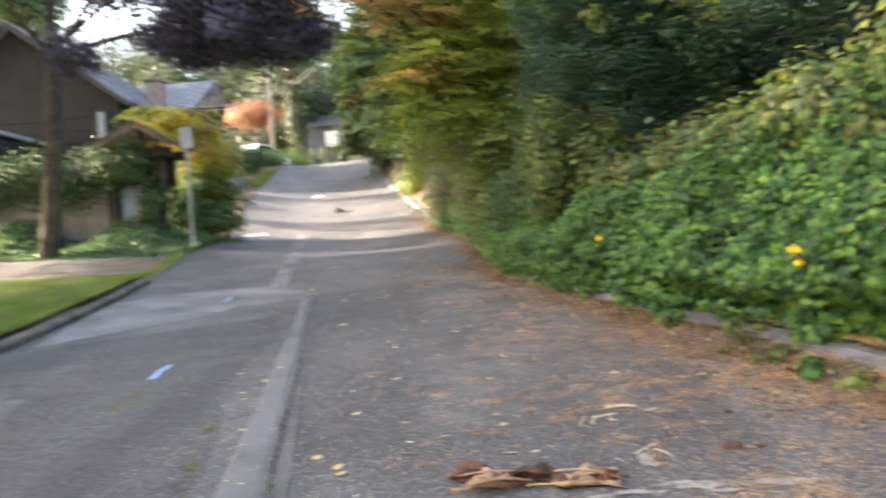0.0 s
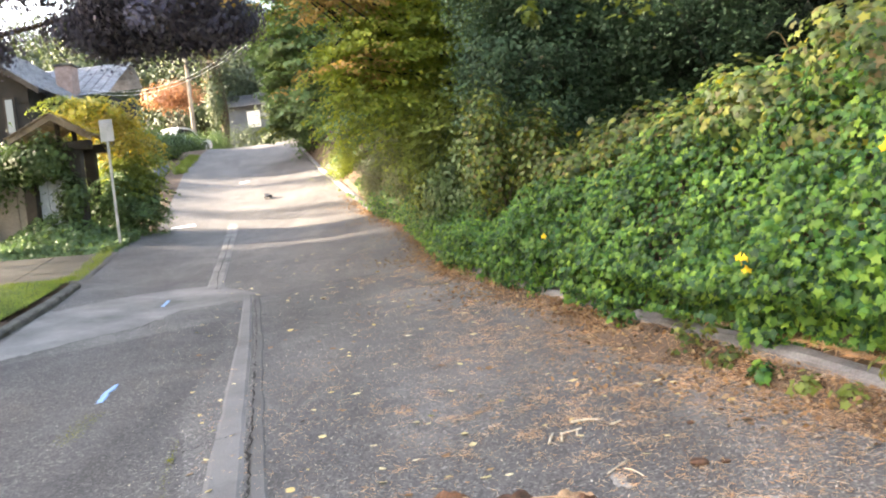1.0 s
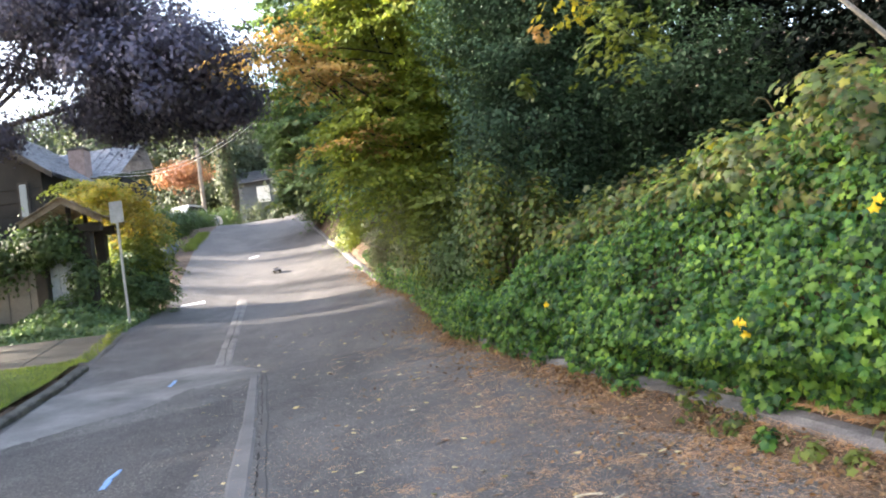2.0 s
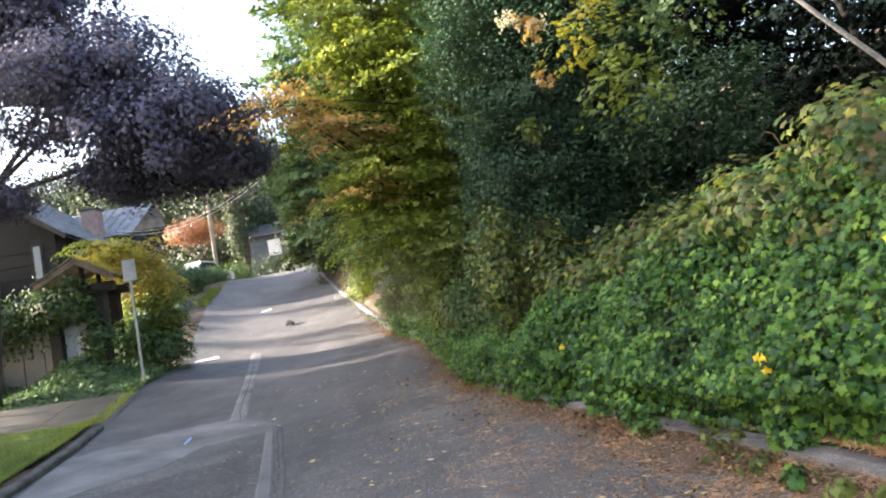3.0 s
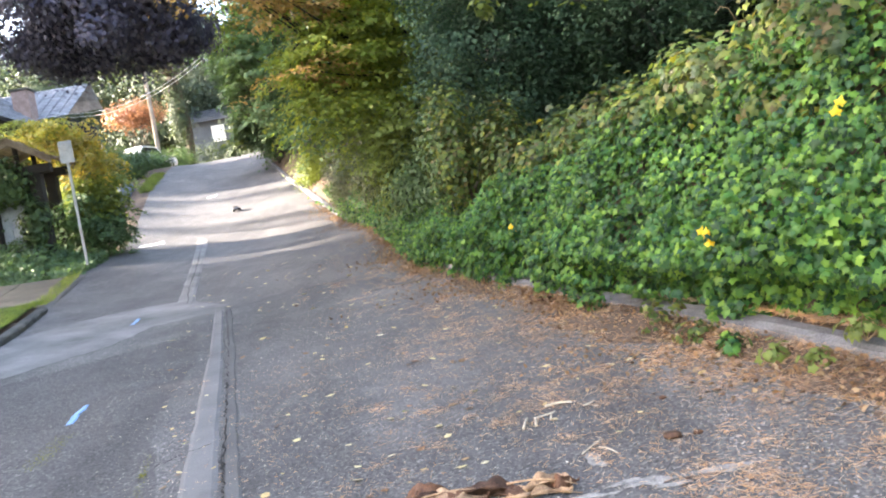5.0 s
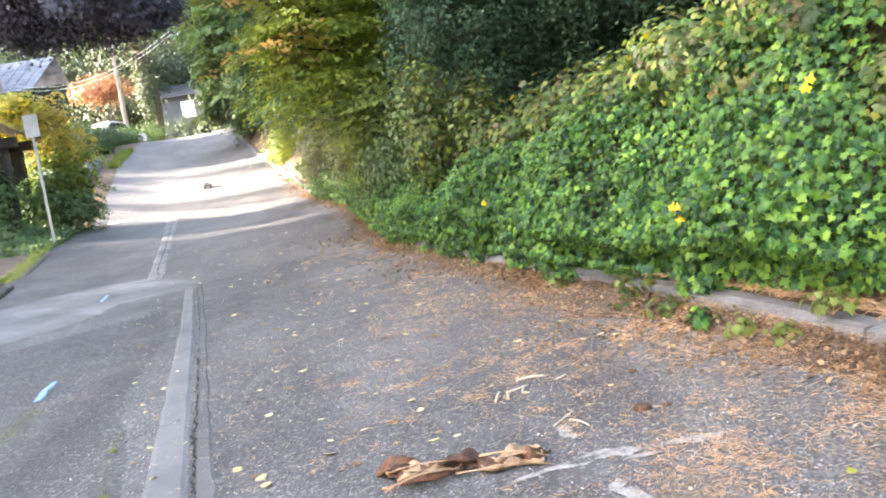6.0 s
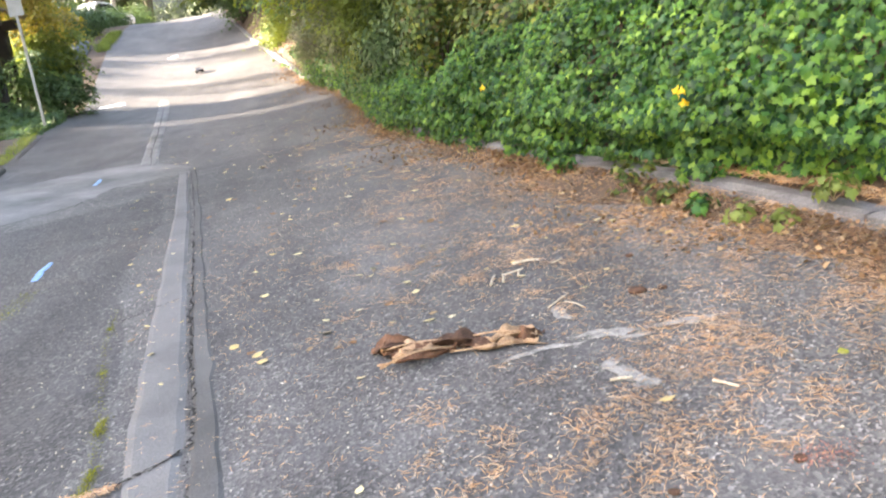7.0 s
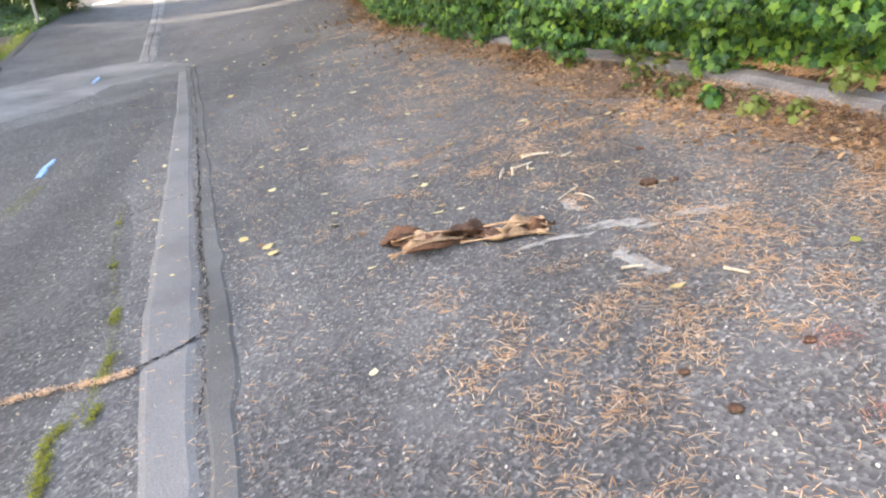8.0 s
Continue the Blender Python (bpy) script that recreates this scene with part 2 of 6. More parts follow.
def grid(name, xs, ys, height, mat, cut=None):
    X, Y = np.meshgrid(xs, ys)
    Z = height(X, Y)
    v = np.stack([X, Y, Z], -1).reshape(-1, 3)
    nx, ny = len(xs), len(ys)
    i = np.arange((ny - 1) * (nx - 1))
    a = i // (nx - 1) * nx + i % (nx - 1)
    return smooth(mesh_fast(name, v, np.stack([a, a + 1, a + nx + 1, a + nx], 1), mat))


# ---------------- material set ----------------
def asphalt_material(name="asphalt", tone=1.0, grain=95.0):
    m, nt, bsdf = material(name, 0.72, 0.0, 0.36)
    co = coords(nt)
    base = ramp(nt, noise_tex(nt, 0.55, 6, 0.65, co), [(0.32, (0.05 * tone, 0.0485 * tone, 0.048 * tone)), (0.68, (0.096 * tone, 0.0915 * tone, 0.0885 * tone))])
    vor = node(nt, "ShaderNodeTexVoronoi", Scale=grain)
    nt.links.new(co, vor.inputs["Vector"])
    stone = ramp(nt, vor.outputs["Color"], [(0.0, (0.35, 0.35, 0.36)), (0.55, (0.95, 0.95, 0.95)), (0.8, (1.6, 1.57, 1.52)), (1.0, (3.8, 3.7, 3.6))])
    col = mix(nt, 1.0, base, stone, "MULTIPLY")
    worn = ramp(nt, noise_tex(nt, 2.4, 5, 0.7, co), [(0.48, (0, 0, 0)), (0.72, (1, 1, 1))])
    sep = nt.nodes.new("ShaderNodeSeparateColor")
    nt.links.new(worn, sep.inputs[0])
    k = node(nt, "ShaderNodeMath")
    k.operation = "MULTIPLY"
    k.inputs[1].default_value = 0.45
    nt.links.new(sep.outputs[0], k.inputs[0])
    col = mix(nt, k.outputs[0], col, (0.132 * tone, 0.126 * tone, 0.124 * tone))
    mp = nt.nodes.new("ShaderNodeMapping")
    mp.inputs["Scale"].default_value = (1.3, 0.16, 1.0)
    mp.inputs["Rotation"].default_value = (0, 0, radians(-8))
    nt.links.new(co, mp.inputs["Vector"])
    track = ramp(nt, noise_tex(nt, 1.0, 5, 0.6, mp.outputs[0]), [(0.3, (0.72, 0.72, 0.73)), (0.7, (1.3, 1.29, 1.27))])
    col = mix(nt, 1.0, col, track, "MULTIPLY")
    nt.links.new(col, bsdf.inputs["Base Color"])
    bump(nt, bsdf, vor.outputs["Distance"], 0.55, 0.004)
    return m


ASPHALT = asphalt_material("asphalt", 1.1)
OLD_ASPHALT = asphalt_material("old_asphalt", 0.76, 75.0)
PATCH = surface("cement_patch", (0.115, 0.113, 0.111), (0.205, 0.199, 0.194), 1.3, 0.85, 170.0, 0.5, 0.004)
PALE_PATCH = surface("worn_patch", (0.11, 0.107, 0.104), (0.27, 0.262, 0.252), 1.3, 0.85, 170.0, 0.45, 0.004)
WORN_BAND = surface("worn_band", (0.075, 0.073, 0.071), (0.135, 0.13, 0.126), 1.6, 0.85, 170.0, 0.5, 0.004)
TAR = surface("crack", (0.01, 0.01, 0.01), (0.03, 0.028, 0.025), 20, 0.9)
CONCRETE = surface("kerb_concrete", (0.055, 0.05, 0.048), (0.2, 0.2, 0.208), 2.5, 0.9, 80.0, 0.6, 0.006)
OLD_CONCRETE = surface("old_concrete", (0.045, 0.044, 0.038), (0.16, 0.15, 0.13), 3.0, 0.9, 70.0, 0.6, 0.008)
PAVING = surface("pavement", (0.05, 0.05, 0.04), (0.11, 0.106, 0.09), 0.9, 0.9, 90.0, 0.4, 0.004)
EARTH = surface("earth", (0.06, 0.04, 0.028), (0.16, 0.11, 0.075), 1.6, 0.95, 45.0, 0.8, 0.02)
GRASS_SOIL = surface("grass_soil", (0.05, 0.075, 0.015), (0.1, 0.15, 0.03), 1.2, 0.95, 60.0, 0.8, 0.02)
BARK = surface("bark", (0.035, 0.028, 0.02), (0.11, 0.09, 0.07), 5.0, 0.95, 40.0, 0.9, 0.02)
WOOD_POLE = surface("weathered_pole", (0.25, 0.2, 0.16), (0.42, 0.36, 0.3), 3.0, 0.85, 60.0, 0.5, 0.004)
STEEL = surface("galvanised_steel", (0.35, 0.37, 0.38), (0.5, 0.52, 0.53), 8.0, 0.45, 120.0, 0.1, 0.001, 0.8)
# brown boards darkened to near black: tree shade on the house, put into the colour
SHADED_BROWN_WALL = surface("shaded_brown_boards", (0.008, 0.008, 0.0075), (0.022, 0.02, 0.018), 1.4, 0.85, 40.0, 0.4, 0.006)
PALE_WALL = surface("grey_beige_render", (0.17, 0.155, 0.14), (0.27, 0.25, 0.225), 1.1, 0.9, 50.0, 0.5, 0.006)
BLUE_DOOR = surface("faded_blue_door", (0.22, 0.26, 0.3), (0.38, 0.42, 0.46), 3.0, 0.6, 60.0, 0.3, 0.003)
SHINGLE = surface("grey_shingle", (0.13, 0.14, 0.16), (0.32, 0.33, 0.37), 2.5, 0.75, 40.0, 0.5, 0.006)
OLD_SHAKE = surface("old_wooden_shake", (0.16, 0.12, 0.09), (0.4, 0.34, 0.27), 4.0, 0.85, 50.0, 0.6, 0.006)
DARK_TIMBER = surface("dark_timber", (0.02, 0.017, 0.015), (0.052, 0.045, 0.039), 3.0, 0.8, 50.0, 0.5, 0.005)
BRICK = surface("chimney_brick", (0.2, 0.13, 0.11), (0.34, 0.24, 0.21), 6.0, 0.9, 40.0, 0.6, 0.008)
WHITE = surface("white_paint", (0.68, 0.68, 0.67), (0.82, 0.82, 0.8), 2.0, 0.6, 90.0, 0.15, 0.002)

L_IVY = leaf_material("ivy_leaf", [(0.012, 0.052, 0.016), (0.036, 0.13, 0.024), (0.09, 0.23, 0.03), (0.018, 0.078, 0.026), (0.17, 0.33, 0.038), (0.05, 0.16, 0.026), (0.008, 0.038, 0.014), (0.12, 0.275, 0.032), (0.026, 0.105, 0.028), (0.01, 0.045, 0.018)], 0.45, 0.33, 0.24)
L_BRAMBLE = leaf_material("bramble_leaf", [(0.078, 0.145, 0.026), (0.028, 0.063, 0.018), (0.115, 0.19, 0.03), (0.043, 0.095, 0.022), (0.19, 0.245, 0.036), (0.058, 0.118, 0.028), (0.13, 0.095, 0.035), (0.035, 0.072, 0.02), (0.25, 0.25, 0.04)], 0.5, 0.34)
L_DARK = leaf_material("holly_leaf", [(0.02, 0.058, 0.026), (0.036, 0.085, 0.038), (0.025, 0.066, 0.03), (0.055, 0.105, 0.05), (0.018, 0.05, 0.026)], 0.5, 0.15, 0.14)
# evergreen leaves taken near black: deep shade under the boughs, put into the colour
L_SHADED_EVERGREEN = leaf_material("shaded_evergreen_leaf", [(0.004, 0.0085, 0.006), (0.006, 0.013, 0.009), (0.0045, 0.01, 0.007), (0.008, 0.016, 0.011)], 0.7, 0.03, 0.04)
DARK_BARK = surface("dark_bark", (0.01, 0.009, 0.008), (0.03, 0.026, 0.022), 5.0, 0.95, 40.0, 0.9, 0.02)
L_MAPLE = leaf_material("yellow_green_leaf", [(0.135, 0.235, 0.04), (0.19, 0.305, 0.046), (0.28, 0.355, 0.055), (0.155, 0.265, 0.044), (0.37, 0.39, 0.06), (0.11, 0.205, 0.038)], 0.55, 0.52)
L_ORANGE = leaf_material("orange_leaf", [(0.38, 0.23, 0.1), (0.44, 0.28, 0.12), (0.31, 0.25, 0.09), (0.4, 0.23, 0.11)], 0.5, 0.45)
L_GOLD = leaf_material("golden_leaf", [(0.35, 0.27, 0.05), (0.42, 0.31, 0.06), (0.27, 0.27, 0.045), (0.38, 0.27, 0.055)], 0.5, 0.38)
L_DEEP = leaf_material("deep_green_leaf", [(0.05, 0.12, 0.045), (0.08, 0.165, 0.056), (0.118, 0.21, 0.062), (0.062, 0.138, 0.05)], 0.55, 0.33)
# purple leaves paled and shifted to blue, with the backlit haze in their colour
L_HAZY_PURPLE = leaf_material("hazy_purple_leaf", [(0.1, 0.108, 0.148), (0.122, 0.122, 0.165), (0.088, 0.097, 0.135), (0.13, 0.12, 0.155)], 0.7, 0.18, 0.1)
L_GREEN = leaf_material("green_leaf", [(0.035, 0.08, 0.028), (0.06, 0.125, 0.036), (0.095, 0.165, 0.042), (0.048, 0.1, 0.033)], 0.5, 0.28)
L_LIME = leaf_material("lime_leaf", [(0.12, 0.19, 0.035), (0.17, 0.24, 0.04), (0.1, 0.16, 0.035)], 0.5, 0.4)
L_RED = leaf_material("red_leaf", [(0.28, 0.12, 0.08), (0.34, 0.17, 0.11), (0.26, 0.14, 0.09)], 0.5, 0.3)
L_FAR = leaf_material("far_foliage", [(0.035, 0.065, 0.032), (0.055, 0.09, 0.042), (0.075, 0.11, 0.048), (0.045, 0.075, 0.038)], 0.6, 0.25)

L_OLIVE = leaf_material("olive_leaf", [(0.1, 0.165, 0.032), (0.145, 0.215, 0.038), (0.2, 0.26, 0.046), (0.12, 0.185, 0.036)], 0.55, 0.38)
L_DULL = leaf_material("dull_leaf", [(0.07, 0.11, 0.042), (0.11, 0.145, 0.055), (0.15, 0.15, 0.08), (0.085, 0.125, 0.048)], 0.6, 0.28)
L_GOLDGREEN = leaf_material("yellow_leaf", [(0.36, 0.37, 0.05), (0.27, 0.33, 0.05), (0.43, 0.37, 0.05), (0.2, 0.28, 0.045), (0.44, 0.32, 0.05)], 0.5, 0.4)
L_GRASS = leaf_material("grass_blade", [(0.1, 0.2, 0.025), (0.15, 0.26, 0.03), (0.2, 0.27, 0.045), (0.12, 0.2, 0.03)], 0.55, 0.3)
SEED = leaf_material("seed_fluff", [(0.6, 0.57, 0.5), (0.72, 0.68, 0.62)], 0.8, 0.4)
DRY_STEM = surface("dry_stem", (0.12, 0.08, 0.045), (0.26, 0.19, 0.11), 8.0, 0.9, 60.0, 0.4, 0.003)
GREY_BARK = surface("grey_bark", (0.12, 0.11, 0.1), (0.25, 0.23, 0.21), 12.0, 0.9, 60.0, 0.6, 0.004)
SIGN_GREY = surface("sign_metal", (0.42, 0.45, 0.48), (0.58, 0.61, 0.63), 5.0, 0.5, 90.0, 0.1, 0.001, 0.3)
FAR_WALL = surface("grey_blue_wall", (0.07, 0.082, 0.1), (0.11, 0.125, 0.15), 1.0, 0.85, 30.0, 0.3, 0.01)
DARK_ROOF = surface("dark_roof", (0.05, 0.055, 0.065), (0.09, 0.095, 0.105), 2.0, 0.85, 30.0, 0.5, 0.01)
ROCK = surface("blue_grey_rock", (0.1, 0.115, 0.135), (0.22, 0.24, 0.27), 3.0, 0.85, 30.0, 0.7, 0.01)
RUBBER = surface("rubber", (0.012, 0.012, 0.013), (0.025, 0.025, 0.026), 6.0, 0.8, 90.0, 0.3, 0.002)
CAR_SILVER = surface("silver_paint", (0.6, 0.61, 0.63), (0.72, 0.73, 0.75), 2.0, 0.3, 200.0, 0.02, 0.001, 0.3)
GLASS, _nt, _b = material("window_glass", 0.06, 0.0, 0.9)
_b.inputs["Base Color"].default_value = (0.015, 0.018, 0.022, 1)
nz = noise_tex(_nt, 1.5, 2)
bump(_nt, _b, nz, 0.05, 0.004)
L_NEEDLE = leaf_material("dry_needle", [(0.52, 0.26, 0.12), (0.63, 0.39, 0.23), (0.36, 0.17, 0.095), (0.7, 0.55, 0.43), (0.56, 0.28, 0.12), (0.64, 0.48, 0.36)], 0.7, 0.1, 0.25)
L_MOSS = leaf_material("moss_fleck", [(0.12, 0.12, 0.03), (0.24, 0.24, 0.03), (0.09, 0.09, 0.03)], 0.9, 0.1, 0.1)
L_REDFLECK = leaf_material("red_fleck", [(0.34, 0.15, 0.12), (0.42, 0.18, 0.14), (0.24, 0.13, 0.11)], 0.8, 0.05, 0.2)
L_DRY = leaf_material("dry_leaf", [(0.17, 0.09, 0.05), (0.28, 0.16, 0.09), (0.12, 0.065, 0.038), (0.4, 0.28, 0.17), (0.2, 0.11, 0.055), (0.26, 0.15, 0.08)], 0.7, 0.12, 0.2)
L_CRUMB = leaf_material("pale_crumb", [(0.5, 0.45, 0.38), (0.34, 0.27, 0.2), (0.62, 0.58, 0.52), (0.28, 0.19, 0.13)], 0.8, 0.05, 0.15)
L_PALE = leaf_material("pale_fallen_leaf", [(0.6, 0.5, 0.25), (0.66, 0.58, 0.38), (0.5, 0.36, 0.14), (0.7, 0.64, 0.5)], 0.65, 0.2)
L_YELLOW = leaf_material("yellow_ivy_leaf", [(0.75, 0.5, 0.02), (0.8, 0.58, 0.04)], 0.5, 0.35)
HUSK = surface("brown_husk", (0.07, 0.03, 0.015), (0.2, 0.09, 0.045), 14.0, 0.6, 120.0, 0.5, 0.003)
HUSK_PALE = surface("tan_husk", (0.2, 0.11, 0.06), (0.52, 0.34, 0.2), 16.0, 0.65, 120.0, 0.5, 0.003)
HUSK_DARK = surface("dark_husk", (0.04, 0.02, 0.012), (0.12, 0.06, 0.035), 16.0, 0.7, 120.0, 0.5, 0.003)
PALE_TWIG = surface("pale_twig", (0.42, 0.34, 0.24), (0.62, 0.54, 0.42), 16.0, 0.8, 120.0, 0.3, 0.002)
STAIN = surface("dried_stain", (0.09, 0.088, 0.085), (0.38, 0.36, 0.33), 22.0, 0.85, 150.0, 0.3, 0.002)
BLUE_PAINT = surface("blue_paint", (0.16, 0.3, 0.5), (0.3, 0.5, 0.8), 14.0, 0.7, 150.0, 0.3, 0.002)
TOY_PAINT = surface("toy_paint", (0.02, 0.022, 0.025), (0.05, 0.05, 0.055), 20.0, 0.35, 90.0, 0.1, 0.001)
BLADE = (np.array([(-0.04, 0, 0), (0.04, 0, 0), (0.02, 0.6, 0.1), (0, 1, 0.3)]), np.array([(0, 1, 2), (0, 2, 3)]))

# ---------------- ground, road, kerbs ----------------
xs = np.unique(np.r_[np.linspace(-220, -40, 19), np.linspace(-40, -14, 27), np.linspace(-14, 6, 101), np.linspace(6, 40, 24), np.linspace(40, 220, 13)])
ys = np.unique(np.r_[np.linspace(-60, -4, 15), np.linspace(-4, 22, 105), np.linspace(22, 60, 77), np.linspace(60, 130, 36), np.linspace(130, 600, 24)])
tagged(new("ground", grid("ground", xs, ys, land_z, EARTH)), "bare brown earth under the verge and banks", "ground", kind="structure")

# the road: a strip between its two edges, with a faint unevenness
ry = np.unique(np.r_[np.linspace(-40, -1, 40), np.linspace(-1, 26, 190), np.linspace(26, 60, 90), np.linspace(60, 120, 40)])
ru = np.linspace(-0.012, 1.03, 60)
U, Y = np.meshgrid(ru, ry)
X = kerb_x(Y) + (left_x(Y) - kerb_x(Y)) * U
Z = road_z(X, Y) + 0.006 * np.sin(X * 2.1 + Y * 0.7) * np.cos(Y * 1.3)
rv = np.stack([X, Y, Z], -1).reshape(-1, 3)
nu = len(ru)
i = np.arange((len(ry) - 1) * (nu - 1))
a = i // (nu - 1) * nu + i % (nu - 1)
road = tagged(new("road", smooth(mesh_fast("road", rv, np.stack([a, a + nu, a + nu + 1, a + 1], 1), ASPHALT))),
              "worn dark grey asphalt road climbing the hill", "road", kind="structure")


def road_top(x, y):
    return road_z(x, y) + 0.006 * np.sin(x * 2.1 + y * 0.7) * np.cos(y * 1.3)


def overlay(name, outline_l, outline_r, mat, parent, lift=0.004, ragged=0.02, label="", steps=60):
    """A thin skin on the road between two lines of (x, y), with slightly ragged edges."""
    t = np.linspace(0, 1, steps)
    tl, tr = ([0] + [math.dist(o[0], p_) / math.dist(o[0], o[-1]) for p_ in o[1:]] for o in (outline_l, outline_r))
    L = np.stack([np.interp(t, tl, [p[k] for p in outline_l]) for k in (0, 1)], 1)
    R = np.stack([np.interp(t, tr, [p[k] for p in outline_r]) for k in (0, 1)], 1)
    L += rng.normal(size=L.shape) * ragged * 0.4
    R += rng.normal(size=R.shape) * ragged * 0.4
    v, f = [], []
    m = 7
    for k in range(steps):
        for j in range(m):
            x, y = L[k] + (R[k] - L[k]) * j / (m - 1)
            v.append((x, y, road_top(x, y) + (lift if 0 < j < m - 1 else -0.002)))
    for k in range(steps - 1):
        for j in range(m - 1):
            q = k * m + j
            f.append((q, q + 1, q + m + 1, q + m))
    return part(name, mesh_from(name, v, f, [mat]), parent, label)


# the older, darker lane beside the repair strip
overlay("old_lane", [(-4.6, -5.0), (-4.57, 3.0), (-4.55, 6.0), (-4.4, 7.4)], [(0.1, -5.0), (-0.5, 0.5), (-1.3, 4.5), (-2.1, 9.0)], OLD_ASPHALT, road, 0.003, 0.02, "older dark asphalt with coarse stones", 90)
# lighter repair strips along and across the road
overlay("repair_strip", [(-0.68, 0.5), (-0.84, 2.06), (-0.98, 2.58), (-1.11, 3.21), (-1.34, 4.54), (-1.84, 7.49), (-2.28, 9.88), (-2.42, 10.5)], [(-0.5, 0.5), (-0.66, 1.99), (-0.77, 2.5), (-0.85, 3.1), (-1.13, 4.5), (-1.68, 7.4), (-2.16, 9.8), (-2.3, 10.5)], PATCH, road, 0.009, 0.012, "pale cement repair strip")
overlay("repair_strip", [(-0.48, 0.5), (-0.64, 1.99), (-0.75, 2.5), (-0.83, 3.1), (-1.11, 4.5), (-1.66, 7.4), (-2.14, 9.8), (-2.28, 10.5)], [(-0.34, 0.5), (-0.54, 1.95), (-0.63, 2.5), (-0.71, 3.0), (-1.0, 4.4), (-1.54, 7.25), (-2.03, 9.7), (-2.15, 10.3)], WORN_BAND, road, 0.007, 0.02, "faint paler band beside the crack")
overlay("repair_strip", [(-3.1, 11.2), (-3.34, 12.4), (-3.62, 13.84), (-4.56, 18.59), (-5.24, 22.1)], [(-2.82, 11.1), (-3.06, 12.3), (-3.35, 13.7), (-4.28, 18.45), (-4.92, 22.0)], PALE_PATCH, road, 0.009, 0.02)
overlay("repair_patch", [(-4.35, 7.5), (-3.98, 7.93), (-3.66, 8.4), (-3.22, 8.9), (-2.98, 9.75), (-2.2, 10.1)], [(-4.75, 10.2), (-4.5, 10.75), (-4.12, 11.3), (-3.6, 11.75), (-3.1, 11.9), (-2.2, 10.65)], PALE_PATCH, road, 0.006, 0.06, "worn pale patch across the road")
overlay("repair_patch", [(-2.25, 10.15), (-1.5, 10.6), (-0.7, 10.9)], [(-2.3, 10.6), (-1.5, 10.85), (-0.7, 11.0)], WORN_BAND, road, 0.007, 0.05)


def kerb_run(name, y0, y1, step, side, mat, label, tall=1.0):
    """A row of kerb blocks with chipped edges and joints between them."""
    run = thing(name, label, "kerb", kind="structure")
    y = y0
    while y < y1:
        n = 9
        v, f = [], []
        for k in range(n):
            yy = y + (step - 0.012) * k / (n - 1)
            if side > 0:
                x0, w, s = float(kerb_x(yy)), 0.15, 1
            else:
                x0, w, s = float(left_x(yy)), 0.15, -1
            z = float(road_z(x0, yy))
            j = rng.normal(size=6) * 0.004
            prof = [(0, -0.12), (0.0 + j[0], 0.075), (0.012 + j[4], 0.108 + j[1]), (0.045, 0.128 + j[2]), (w - 0.02, 0.132 + j[3]), (w, 0.118), (w + 0.01, -0.12)]
            v += [(x0 + s * px, yy, z + (pz * tall if pz > 0 else pz)) for px, pz in prof]
        p = 7
        for k in range(n - 1):
            for q in range(p - 1):
                c = (k * p + q, k * p + q + 1, (k + 1) * p + q + 1, (k + 1) * p + q)
                f.append(c if s < 0 else c[::-1])
        f.append(tuple(range(p)))
        f.append(tuple(range((n - 1) * p, n * p))[::-1])
        part("kerb_block", mesh_from("kerb_block", v, f, [mat]), run)
        y += step
    return run


kerb_run("kerb_right", -6.33, 50, 1.2, 1, CONCRETE, "weathered grey concrete kerb below the ivy bank", 0.82)
kerb_run("kerb_left", -6.0, 11.9, 1.2, -1, OLD_CONCRETE, "dark stained concrete kerb beside the lawn", 0.62)


# ---------------- plants ----------------
def limb_points(a, b, sag=0.1, n=6, r=rng):
    a, b = np.asarray(a, float), np.asarray(b, float)
    t = np.linspace(0, 1, n)[:, None]
    p = a + (b - a) * t
    w = np.linalg.norm(b - a) * sag
    bend = r.normal(size=3) * w
    return p + np.sin(t * math.pi) * bend + np.array([0, 0, 1]) * np.sin(t * math.pi) * w * 0.5


def tree(name, label, base, fork, girth, crowns, leaf, limbs=10, mat=BARK, category="tree", flat=1.0):
    """A trunk to its fork, limbs into the crown, and crowns: (middle, radii, clumps, leaves a clump, spread, leaf size, shell, material); a spread of (reach, width, droop) makes sprays."""
    ob = thing(name, label, category, at=base)
    inv = Matrix.Translation(-Vector(base))
    s = Solid()
    trunk = limb_points(base, fork, 0.05, 7)
    trunk[0, 2] -= 0.15
    s.tube(trunk, np.linspace(girth, girth * 0.7, 7), 10)
    ends = []
    for q, (mid, rad, count, per, spread, size, shell, cm) in enumerate(crowns):
        if isinstance(spread, tuple):
            c, p, nrm = sprays(mid, rad, count, per, *spread, shell)
        else:
            c, p, nrm = clumps(mid, rad, count, per, spread, shell, rng, flat)
        sizes = size * (0.7 + 0.6 * rng.random(len(p)))
        me = leaf_mesh("crown", p - np.asarray(base), nrm, sizes, leaf, cm, (0, 0, -0.7))
        part("crown", me, ob)
        pick = rng.choice(len(c), min(limbs[q] if isinstance(limbs, tuple) else limbs, len(c)), replace=False)
        ends += [c[k] for k in pick]
    for e in ends:
        pts = limb_points(fork, e, 0.12, 6)
        lm = Solid().tube(pts, np.linspace(girth * 0.3, girth * 0.04, 6), 6).mesh("limb", mat, True)
        lm.transform(inv)
        part("limb", lm, ob)
    me = s.mesh("trunk", mat, True)
    me.transform(inv)
    part("trunk", me, ob)
    return ob


